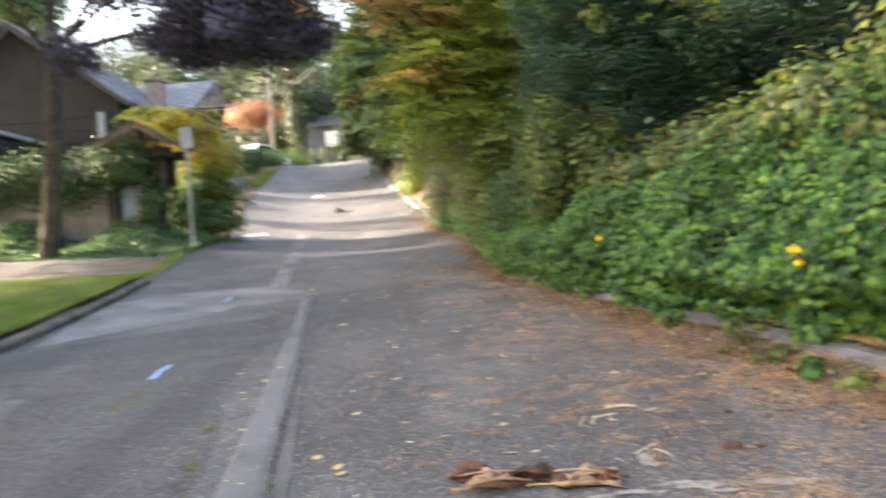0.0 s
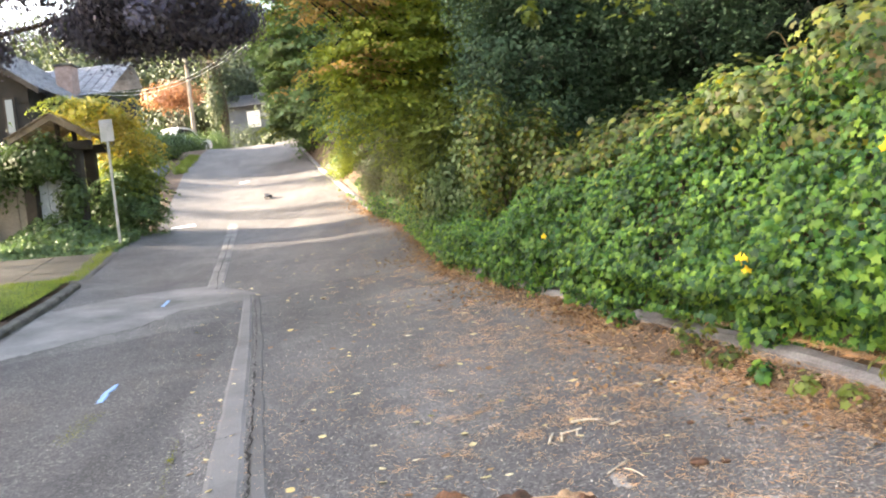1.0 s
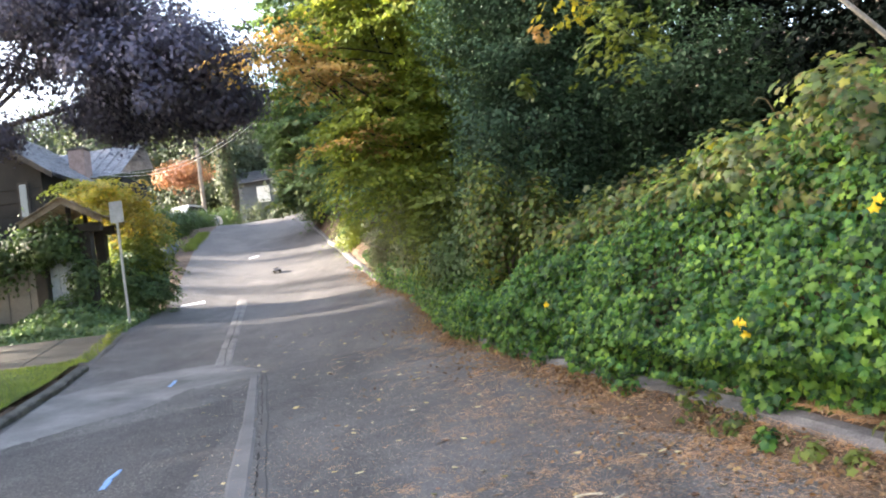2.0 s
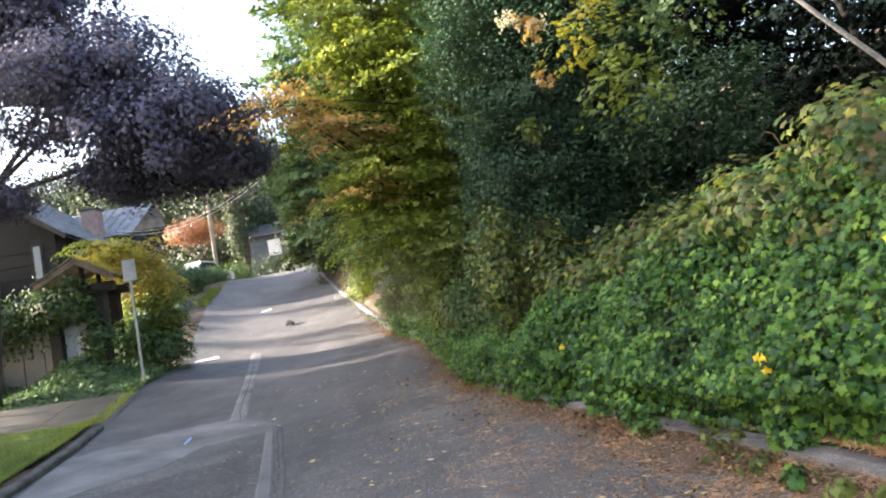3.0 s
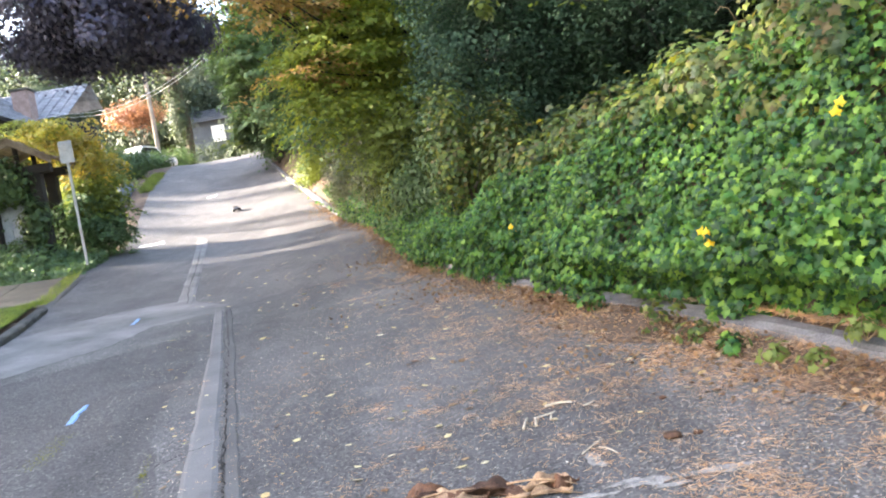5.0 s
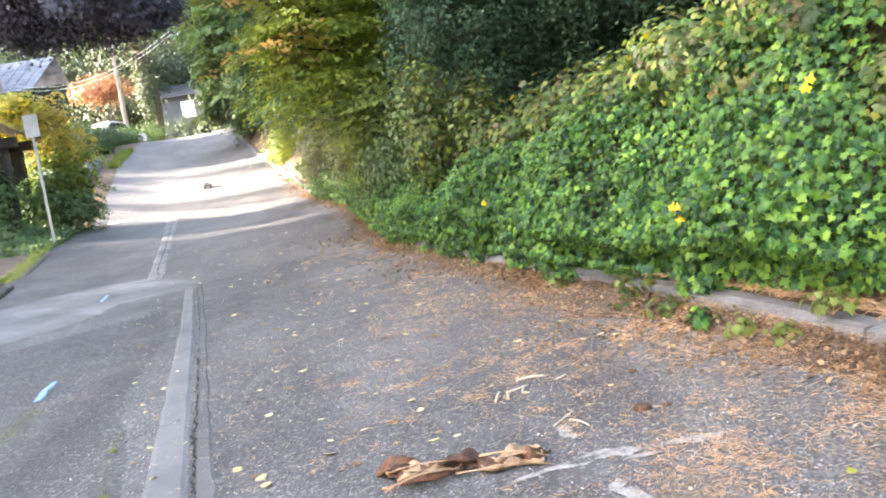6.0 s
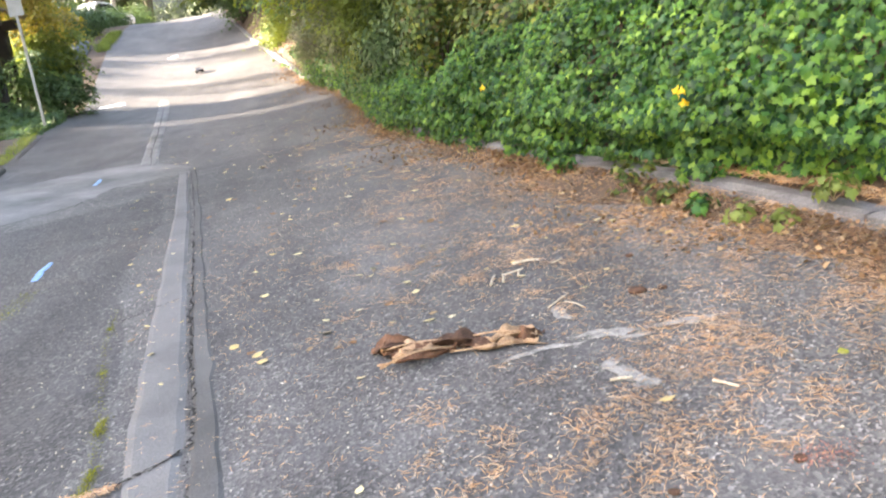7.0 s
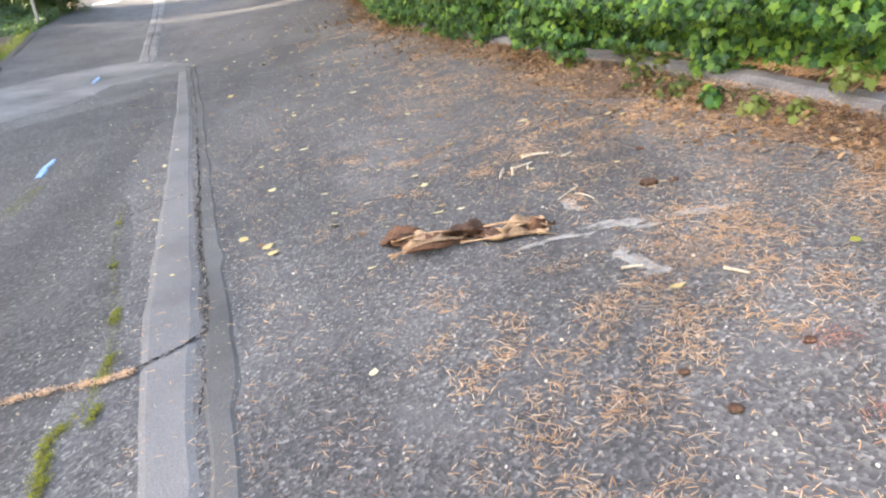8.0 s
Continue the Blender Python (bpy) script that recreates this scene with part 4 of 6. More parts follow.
for k in range(9):
    for j in range(3):
        y0, y1 = 12.3 + j * 1.6, 12.3 + j * 1.6 + 1.585
        v = []
        for yy in (y0, y1):
            for q in (0, 1):
                e = float(left_x(yy)) - 0.02
                x = e - (k + q) * 1.3 + (0.01 if q else -0.01)
                v.append((x, yy))
        top = [(x, y, float(road_z(left_x(y), y)) + 0.008 + 0.035 * max(0.0, float(left_x(y)) - x)) for x, y in v]
        low = [(x, y, z - 0.06) for x, y, z in top]
        part("slab", mesh_from("slab", top + low, [(0, 2, 3, 1), (0, 1, 5, 4), (2, 6, 7, 3), (0, 4, 6, 2), (1, 3, 7, 5)], [PAVING]), pave)

# ground cover in front of the wall
cover = thing("ground_cover", "dark green ivy and weeds at the foot of the wall", "ivy", kind="stuff")
n = 16000
y = 16.6 + 2.4 * rng.random(n)
x = left_x(y) - 0.1 - 8.0 * rng.random(n) ** 1.2
hump = 0.05 + 0.8 * np.clip((y - 16.8) / 1.6, 0, 1) * (0.6 + 0.4 * np.sin(x * 2.1))
p = np.stack([x, y, land_z(x, y) + hump * rng.random(n)], 1)
part("leaves", leaf_mesh("leaves", p, np.array([0, -0.5, 0.8]) + 0.6 * rng.normal(size=p.shape), 0.05 + 0.06 * rng.random(n), IVY, L_DEEP, (0, -0.4, -0.6)), cover)
n = 2600
y = 11.6 + 7.0 * rng.random(n)
x = left_x(y) - 0.02 - 0.35 * rng.random(n) ** 2
p = np.stack([x, y, land_z(x, y) + 0.03], 1)
tufts = thing("verge_weeds", "yellow-green weeds along the road edge", "weeds", kind="stuff")
part("blades", leaf_mesh("blades", p, np.stack([rng.normal(size=n), rng.normal(size=n), np.full(n, 0.3)], 1), 0.04 + 0.06 * rng.random(n), BLADE, L_GRASS, (0, 0, 1)), tufts)


# garden wall and roofed gate
def garden_wall():
    w = thing("garden_wall", "pale grey-beige garden wall overgrown on top", "wall", at=(-8.75, 19.0, 2.0), kind="structure")
    s = Solid()
    s.box((-7.5, 0.0, -0.4), (0, 0.18, 2.0), bevel=0.01)
    part("wall_face", s.mesh("wall_face", PALE_WALL), w)
    for k in range(15):
        s = Solid().box((-7.5 + k * 0.5, -0.035, -0.3), (-7.03 + k * 0.5, -0.003, 1.94), bevel=0.006)
        part("board", s.mesh("board", PALE_WALL), w)
    s = Solid().box((-7.55, -0.06, 2.0), (0.02, 0.24, 2.07), bevel=0.012)
    part("coping", s.mesh("coping", DARK_TIMBER), w)
    return w


garden_wall()
ivyw = thing("wall_creeper", "creeper with green and yellow leaves along the wall top", "creeper", kind="stuff")
n = 9000
x = -8.6 - 7.0 * rng.random(n)
z = 4.0 + 0.28 * rng.normal(size=n) + 0.12 * np.sin(x * 3.3) - 0.5 * (rng.random(n) ** 3)
p = np.stack([x, 18.85 + 0.22 * rng.normal(size=n), z], 1)
part("leaves", leaf_mesh("leaves", p, np.array([0, -0.7, 0.5]) + 0.6 * rng.normal(size=p.shape), 0.05 + 0.06 * rng.random(n), IVY, L_GREEN, (0, -0.2, -1)), ivyw)


def roof_slope(parent, a, b, c, d, rows, mat, per=0, thick=0.025, name="shingle"):
    """A roof slope from eave a-b up to ridge d-c, as overlapping courses; per: shingles in a course, each an object."""
    a, b, c, d = map(Vector, (a, b, c, d))
    nrm = (b - a).cross(d - a).normalized()
    if nrm.z < 0:
        nrm = -nrm
    for r in range(rows):
        lo, hi = r / rows, min(1.0, (r + 1.25) / rows)
        count = max(1, per)
        for k in range(count):
            u0, u1 = k / count, (k + 1) / count
            gap = 0.06 / count if per else 0
            def at(u, t):
                return (a.lerp(b, u)).lerp(d.lerp(c, u), t)
            q = [at(u0 + gap, lo) + nrm * (thick * 1.6), at(u1 - gap, lo) + nrm * (thick * 1.6), at(u1 - gap, hi) + nrm * 0.004, at(u0 + gap, hi) + nrm * 0.004]
            w = [p_ - nrm * thick for p_ in q]
            me = mesh_from(name, q + w, [(0, 1, 2, 3), (0, 4, 5, 1), (1, 5, 6, 2), (3, 7, 4, 0), (2, 6, 7, 3), (4, 7, 6, 5)], [mat])
            part(name, me, parent)


def lych_gate():
    g = thing("garden_gate", "small roofed timber gate with a faded blue door", "gate", at=(-8.05, 19.0, 2.0))
    for x in (-0.78, 0.32):
        s = Solid().box((x - 0.13, -0.35, -0.3), (x + 0.13, -0.1, 2.3), bevel=0.015)
        part("post", s.mesh("post", DARK_TIMBER), g)
        s = Solid().box((x - 0.12, 0.5, -0.3), (x + 0.12, 0.72, 2.3), bevel=0.015)
        part("post", s.mesh("post", DARK_TIMBER), g)
    for y in (-0.4, 0.5):
        s = Solid().box((-0.95, y, 2.22), (0.72, y + 0.2, 2.42), bevel=0.012)
        part("beam", s.mesh("beam", DARK_TIMBER), g)
        s = Solid().tube([(0.0, y + 0.1, 2.42), (0.0, y + 0.1, 2.95)], [0.06, 0.06], 8)
        part("king_post", s.mesh("king_post", DARK_TIMBER), g)
    door = part("door", Solid().box((-0.64, -0.16, 0.12), (0.02, -0.1, 2.12), bevel=0.006).mesh("door", BLUE_DOOR), g, "faded pale blue door")
    for k in range(3):
        part("door_board", Solid().box((-0.63 + k * 0.215, -0.185, 0.15), (-0.425 + k * 0.215, -0.16, 2.1), bevel=0.006).mesh("door_board", BLUE_DOOR), door)
    part("door_handle", Solid().tube([(-0.06, -0.19, 1.05), (-0.06, -0.24, 1.05), (-0.06, -0.24, 1.18), (-0.06, -0.19, 1.18)], [0.01] * 4, 6).mesh("door_handle", STEEL), door, "small steel handle")
    part("side_panel", Solid().box((0.03, -0.2, -0.2), (0.2, -0.12, 2.2), bevel=0.006).mesh("side_panel", DARK_TIMBER), g)
    roof = part("roof", None, g, "old wooden shake roof")
    for y in (-0.62, 0.78):
        for sx in (-1, 1):
            x1 = -1.0 if sx < 0 else 0.85
            z1 = 2.58 if sx < 0 else 2.5
            m = Solid()
            m.add([(0, y, 3.05), (x1, y, z1), (x1, y + 0.05, z1), (0, y + 0.05, 3.05), (0, y, 2.9), (x1, y, z1 - 0.13), (x1, y + 0.05, z1 - 0.13), (0, y + 0.05, 2.9)],
                  [(0, 1, 2, 3), (4, 7, 6, 5), (0, 4, 5, 1), (3, 2, 6, 7), (1, 5, 6, 2), (0, 3, 7, 4)])
            part("barge_board", m.mesh("barge_board", OLD_SHAKE), g, "weathered pale barge board")
    roof_slope(roof, (-1.04, -0.7, 2.57), (-1.04, 0.9, 2.57), (0, 0.9, 3.06), (0, -0.7, 3.06), 6, OLD_SHAKE, 8, 0.02)
    roof_slope(roof, (0.89, -0.7, 2.49), (0.89, 0.9, 2.49), (0, 0.9, 3.06), (0, -0.7, 3.06), 6, OLD_SHAKE, 8, 0.02)
    return g


lych_gate()
litter = thing("roof_leaves", "fallen yellow leaves lying on the gate roof", "leaves", kind="stuff")
n = 500
u, t = rng.random(n), rng.random(n) ** 1.2
p = np.stack([-8.05 + 0.85 * (1 - t), 18.35 + 1.5 * u, 5.07 - 0.55 * (1 - t) + 0.045], 1)
part("leaves", leaf_mesh("leaves", p, np.array([0.4, 0, 1]) + 0.3 * rng.normal(size=p.shape), np.full(n, 0.09), OVAL, L_GOLD), litter)
creep = thing("gate_creeper", "dark green creeper hanging from the gate roof", "creeper", kind="stuff")
ca, pa, na = clumps((-8.45, 18.5, 4.1), (0.65, 0.25, 0.5), 90, 40, 0.1, 0.1)
cb, pb, nb = clumps((-7.85, 18.55, 3.2), (0.3, 0.15, 0.7), 40, 36, 0.1, 0.1)
p, nrm = np.concatenate([pa, pb]), np.concatenate([na, nb])
part("leaves", leaf_mesh("leaves", p, nrm, 0.05 + 0.05 * rng.random(len(p)), IVY, L_GREEN, (0, -0.2, -1)), creep)

# sign
sg = thing("street_sign", "pale metal sign on a thin galvanised post", "sign", at=(-6.5, 17.5, on_land(-6.5, 17.5)))
hz = 4.62 - on_land(-6.5, 17.5)
part("post", Solid().box((-0.025, -0.012, -0.2), (0.025, 0.03, hz - 0.02), bevel=0.006).mesh("post", STEEL), sg)
plate = part("plate", Solid().box((-0.13, -0.024, hz - 0.47), (0.16, -0.014, hz), bevel=0.004).mesh("plate", SIGN_GREY), sg, "pale grey sign plate")
for dz in (0.1, 0.36):
    part("bolt", Solid().tube([(0, -0.024, hz - dz), (0, -0.032, hz - dz)], [0.012, 0.01], 8).mesh("bolt", STEEL), plate)

ARCH = (0.75, 0.3, 0.55)
shrub("golden_bush", "golden yellow arching bush beside the gate", T(-8.1, 20.7),
      [crown(-8.2, 20.6, 5.55, 0.6, 0.4, 0.32, 70, 46, ARCH, 0.08, L_GOLDGREEN, 0.1),
       crown(-7.4, 20.5, 5.2, 0.5, 0.4, 0.38, 64, 46, ARCH, 0.08, L_GOLD, 0.1),
       crown(-8.6, 20.8, 5.75, 0.4, 0.35, 0.2, 26, 40, ARCH, 0.075, L_LIME, 0.1),
       crown(-7.15, 20.4, 4.6, 0.35, 0.4, 0.35, 40, 46, ARCH, 0.08, L_GOLD, 0.1),
       crown(-6.9, 20.4, 4.1, 0.3, 0.4, 0.3, 50, 46, ARCH, 0.075, L_OLIVE, 0.1)], OVAL)
shrub("green_bush", "dark green bush crowding the road edge", T(-7.2, 19.9),
      [crown(-7.2, 19.8, 3.1, 0.5, 0.7, 0.75, 130, 50, (0.55, 0.28, 0.5), 0.07, L_DEEP, 0.2),
       crown(-7.15, 20.3, 3.6, 0.4, 0.6, 0.5, 100, 50, (0.55, 0.28, 0.5), 0.075, L_OLIVE, 0.2),
       crown(-6.9, 20.5, 3.1, 0.3, 0.5, 0.4, 70, 50, (0.55, 0.28, 0.5), 0.07, L_GREEN, 0.2),
       crown(-7.05, 19.7, 2.6, 0.4, 0.6, 0.4, 90, 50, (0.55, 0.28, 0.5), 0.065, L_DEEP, 0.2)], OVAL)


# ---------------- houses ----------------
def house():
    h = thing("house", "brown house with a grey shingle roof, tree shade put into its wall colour", "house", at=(-20.6, 35.0, 3.8))
    h.scale = (1.25, 1.25, 1.25)
    part("wall", Solid().box((-4.5, 0, -1), (3.6, 8, 4.6)).mesh("wall", SHADED_BROWN_WALL), h)
    part("gable", Solid().prism([(-4.5, 4.6), (3.6, 4.6), (-0.2, 7.55)], 0.0, 0.2, Matrix(((1, 0, 0, 0), (0, 0, 1, 0), (0, 1, 0, 0), (0, 0, 0, 1)))).mesh("gable", SHADED_BROWN_WALL), h)
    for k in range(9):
        part("siding_board", Solid().box((-4.5, -0.03, 0.4 + k * 0.46), (3.6, 0.0, 0.83 + k * 0.46), bevel=0.008).mesh("siding_board", SHADED_BROWN_WALL), h)
    part("wing_wall", Solid().box((0.0, 6.0, -1), (4.2, 9.0, 5.3)).mesh("wing_wall", SHADED_BROWN_WALL), h)
    roof = part("roof", None, h, "grey weathered shingle roof")
    roof_slope(roof, (4.15, -0.5, 4.45), (4.15, 8.4, 4.45), (-0.2, 8.4, 7.75), (-0.2, -0.5, 7.75), 16, SHINGLE, 9, 0.03)
    roof_slope(roof, (-5.0, -0.5, 4.2), (-5.0, 8.4, 4.2), (-0.2, 8.4, 7.75), (-0.2, -0.5, 7.75), 8, SHINGLE, 0, 0.03)
    wing = part("wing_roof", None, h, "grey shingle roof of the wing")
    roof_slope(wing, (0.5, 5.3, 5.25), (4.4, 5.3, 5.25), (4.4, 8.6, 7.2), (0.5, 8.6, 7.2), 12, SHINGLE, 9, 0.03)
    roof_slope(wing, (0.5, 9.6, 6.2), (4.4, 9.6, 6.2), (4.4, 8.6, 7.2), (0.5, 8.6, 7.2), 3, SHINGLE, 0, 0.03)
    ch = part("chimney", Solid().box((2.5, 4.9, 4.0), (3.15, 5.6, 6.45), bevel=0.02).mesh("chimney", BRICK), h, "dull brick chimney")
    part("chimney_cap", Solid().box((2.44, 4.84, 6.45), (3.21, 5.66, 6.53), bevel=0.015).mesh("chimney_cap", OLD_CONCRETE), ch)
    for sx, x1, z1 in ((1, 4.2, 4.42), (-1, -5.0, 4.2)):
        m = Solid().add([(-0.2, -0.55, 7.72), (x1, -0.55, z1), (x1, -0.5, z1), (-0.2, -0.5, 7.72), (-0.2, -0.55, 7.5), (x1, -0.55, z1 - 0.2), (x1, -0.5, z1 - 0.2), (-0.2, -0.5, 7.5)],
                        [(0, 1, 2, 3), (4, 7, 6, 5), (0, 4, 5, 1), (3, 2, 6, 7), (1, 5, 6, 2), (0, 3, 7, 4)])
        part("barge_board", m.mesh("barge_board", DARK_TIMBER), h)
    for x, z in ((2.95, 3.6), (0.2, 2.6), (-2.4, 2.6)):
        w = 0.12 if x > 2 else 0.6
        win = part("window", Solid().box((x - w - 0.07, -0.09, z - 0.6), (x + w + 0.07, -0.02, z + 0.7), bevel=0.006).mesh("window", DARK_TIMBER), h, "small window with a dark frame")
        part("pane", Solid().box((x - w, -0.11, z - 0.52), (x + w, -0.09, z + 0.62)).mesh("pane", GLASS), win)
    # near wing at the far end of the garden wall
    part("side_wing", Solid().box((-6.5, -5.0, -1), (0.3, -0.1, 3.3)).mesh("side_wing", SHADED_BROWN_WALL), h)
    part("side_wing_roof", Solid().box((-6.9, -5.4, 3.3), (0.5, -0.1, 3.45), bevel=0.03).mesh("side_wing_roof", SHINGLE), h)
    win = part("window", Solid().box((-1.9, -5.1, 1.8), (-0.15, -5.0, 3.2), bevel=0.01).mesh("window", WHITE), h, "white framed window reflecting the sky")
    for k in range(3):
        part("pane", Solid().box((-1.82 + k * 0.56, -5.12, 1.88), (-1.32 + k * 0.56, -5.1, 3.12)).mesh("pane", GLASS), win)
    return h


house()


def far_house():
    h = thing("far_house", "grey-blue house with a dark roof beyond the brow", "house", at=(-14.4, 75, 10.0))
    part("wall", Solid().box((-2.4, 0, -1), (2.0, 7, 4.9)).mesh("wall", FAR_WALL), h)
    roof = part("roof", None, h, "dark shingle roof")
    roof_slope(roof, (-2.7, -0.5, 4.8), (2.4, -0.5, 4.8), (2.4, 3.5, 6.6), (-2.7, 3.5, 6.6), 6, DARK_ROOF, 0, 0.05)
    roof_slope(roof, (-2.7, 7.5, 4.8), (2.4, 7.5, 4.8), (2.4, 3.5, 6.6), (-2.7, 3.5, 6.6), 4, DARK_ROOF, 0, 0.05)
    for x in (0.2,):
        win = part("window", Solid().box((x - 0.6, -0.08, 2.9), (x + 0.6, 0.0, 4.4)).mesh("window", WHITE), h, "bright white framed window")
        for k in (-1, 1):
            part("pane", Solid().box((x + k * 0.28 - 0.22, -0.1, 3.0), (x + k * 0.28 + 0.22, -0.08, 4.3)).mesh("pane", WHITE), win)
    return h


far_house()

# poles, cars, gardens up the hill
pole = thing("utility_pole", "pale weathered wooden utility pole by the road", "pole", at=T(-13.75, 52.0))
part("shaft", Solid().tube([(0, 0, -0.3), (0, 0, 6), (0.02, 0, 15.0)], [0.14, 0.13, 0.11], 12).mesh("shaft", WOOD_POLE, True), pole)
part("crossarm", Solid().box((-0.9, -0.06, 14.0), (0.9, 0.06, 14.14), bevel=0.01).mesh("crossarm", WOOD_POLE), pole)
for x in (-0.75, -0.3, 0.3, 0.75):
    part("insulator", Solid().tube([(x, 0, 14.14), (x, 0, 14.3)], [0.04, 0.05], 8).mesh("insulator", GLASS), pole)


def parked_car(label, x, y, rz, paint):
    c = thing("car", label, "car", at=T(x, y), rz=rz, group="cars parked up the hill")
    side = [(-2.1, 0.32), (2.05, 0.32), (2.12, 0.62), (1.95, 0.78), (1.05, 0.9), (-1.5, 0.95), (-2.05, 0.85), (-2.15, 0.6)]
    flip = Matrix(((1, 0, 0, 0), (0, 0, 1, 0), (0, 1, 0, 0), (0, 0, 0, 1)))
    part("body", Solid().prism(side, -0.86, 0.86, flip).mesh("body", paint), c)
    top = [(-1.5, 0.93), (1.0, 0.89), (0.35, 1.38), (-0.2, 1.45), (-1.05, 1.42)]
    cabin = part("cabin", Solid().prism(top, -0.74, 0.74, flip).mesh("cabin", paint), c)
    for s_ in (-1, 1):
        part("side_window", Solid().prism([(-1.3, 0.97), (0.8, 0.95), (0.28, 1.32), (-0.95, 1.34)], s_ * 0.745, s_ * 0.755, flip).mesh("side_window", GLASS), cabin)
    part("windscreen", Solid().add([(1.02, -0.66, 0.93), (1.02, 0.66, 0.93), (0.42, 0.6, 1.36), (0.42, -0.6, 1.36), (1.0, -0.66, 0.92), (1.0, 0.66, 0.92), (0.4, 0.6, 1.35), (0.4, -0.6, 1.35)],
                                   [(0, 1, 2, 3), (4, 7, 6, 5), (0, 4, 5, 1), (1, 5, 6, 2), (2, 6, 7, 3), (3, 7, 4, 0)]).mesh("windscreen", GLASS), cabin)
    for wx in (-1.3, 1.3):
        for wy in (-0.8, 0.8):
            wheel = part("wheel", None, c)
            part("tyre", Solid().tube([(wx, wy - 0.1, 0.32), (wx, wy + 0.1, 0.32)], [0.32, 0.32], 16).mesh("tyre", RUBBER, True), wheel)
            part("rim", Solid().tube([(wx, wy - 0.11, 0.32), (wx, wy + 0.11, 0.32)], [0.2, 0.2], 12).mesh("rim", STEEL), wheel)
    for wy in (-0.6, 0.6):
        part("headlight", Solid().box((2.02, wy - 0.16, 0.62), (2.1, wy + 0.16, 0.74), bevel=0.02).mesh("headlight", WHITE), c)
    return c


parked_car("white parked car in the drive up the hill", -15.6, 46.5, 15, WHITE)
parked_car("silver-white parked car beside the wooden pole", -14.2, 50.2, 70, CAR_SILVER)
for x, y, rx, ry_, rz, m, n in ((-10.9, 29.8, 0.9, 1.4, 0.45, L_OLIVE, 110), (-12.2, 33.5, 1.1, 1.6, 0.8, L_GREEN, 130), (-12.2, 39.5, 0.9, 1.5, 0.7, L_GREEN, 120), (-13.6, 41.5, 1.0, 1.6, 0.9, L_OLIVE, 120),
                              (-12.8, 44.5, 0.8, 1.2, 0.6, L_GREEN, 90), (-13.9, 45.6, 0.9, 0.9, 0.75, L_OLIVE, 90), (-12.6, 47.2, 0.6, 0.9, 0.5, L_GREEN, 80), (-14.6, 37.0, 1.6, 2.0, 1.6, L_OLIVE, 170), (-13.2, 54.5, 1.0, 1.6, 0.9, L_GREEN, 110), (-10.3, 27.4, 0.8, 1.1, 0.4, L_OLIVE, 110)):
    b = T(x, y)
    shrub("garden_bush", "rounded garden bush beside the upper road", b, [crown(x, y, b[2] + rz * 0.7, rx, ry_, rz, n, 45, 0.2, 0.1, m, 0.3)], OVAL, 4)
s = Solid()
for k in range(7):
    s = Solid().box((-0.3, -0.22, -0.1), (0.3, 0.22, 0.32 + 0.08 * rng.random()), pose(0, 0, 0, 4 * rng.normal(), 4 * rng.normal(), 30 * rng.normal()), 0.06)
    x = -10.1 - 0.12 * k
    y = 31.2 + 0.62 * k
    thing("rock", "blue-grey rock edging the garden", "rock", s.mesh("rock", ROCK, True), T(x, y), 0, "rocks edging the garden")
n = 2600
y = 33.5 + 6.0 * rng.random(n)
x = left_x(y) - 0.1 - 0.5 * rng.random(n)
gold = thing("dry_grass", "yellow dry grass at the upper road edge", "grass", kind="stuff")
part("blades", leaf_mesh("blades", np.stack([x, y, land_z(x, y)], 1), np.stack([rng.normal(size=n), rng.normal(size=n), np.full(n, 0.4)], 1), 0.12 + 0.15 * rng.random(n), BLADE, L_OLIVE, (0, 0, 1)), gold)

b = T(-16.6, 58)
tree("red_maple", "rust-red small tree behind the pole", b, (-16.5, 58, b[2] + 1.8), 0.14,
     [crown(-16.4, 58, 13.1, 1.7, 1.7, 0.65, 170, 40, 0.28, 0.13, L_RED, 0.2)], OVAL)
b = T(-14.3, 62)
tree("tall_tree", "tall tree with a dark ivy-clad trunk", b, (-14.6, 62, b[2] + 8), 0.32,
     [crown(-14.4, 62, 19.5, 3.6, 3.0, 3.2, 240, 40, 0.5, 0.2, L_FAR, 0.2), crown(-14.4, 61.7, 13.5, 0.7, 0.7, 2.4, 120, 40, 0.25, 0.15, L_FAR, 0.2)], OVAL)
for x, y, rx, rz, m in ((-9.0, 66, 2.6, 1.6, L_FAR), (-14.0, 70.5, 4.2, 1.9, L_FAR), (-10.2, 69, 2.4, 3.2, L_FAR), (-18.0, 68, 2.6, 1.6, L_FAR), (-6.0, 58, 2.0, 2.6, L_FAR), (-22, 62, 3.0, 2.2, L_FAR), (-19.5, 52, 2.4, 2.0, L_FAR)):
    b = T(x, y)
    shrub("hedge", "green hedge beyond the brow of the hill", b, [crown(x, y, b[2] + rz * 0.7, rx, 1.6, rz, 150, 45, 0.3, 0.16, m, 0.3)], OVAL, 4)

# woods behind
far_kinds = []
for k, (h, r, m) in enumerate(((13, 4.2, L_FAR), (17, 4.6, L_FAR), (11, 4.0, L_FAR))):
    x, y = (-28.0, -40.0, -20.0)[k], (92.0, 98.0, 96.0)[k]
    b = T(x, y)
    far_kinds.append(tree("woodland_tree", "tall green tree in the woods behind the houses", b, (x, y, b[2] + h * 0.4), 0.3,
                          [crown(x, y, b[2] + h * 0.62, r, r, h * 0.36, 260, 36, 0.55, 0.3, m, 0.3), crown(x + 1, y, b[2] + h * 0.34, r * 0.9, r * 0.9, h * 0.22, 120, 36, 0.5, 0.3, m, 0.3)], OVAL, 6))
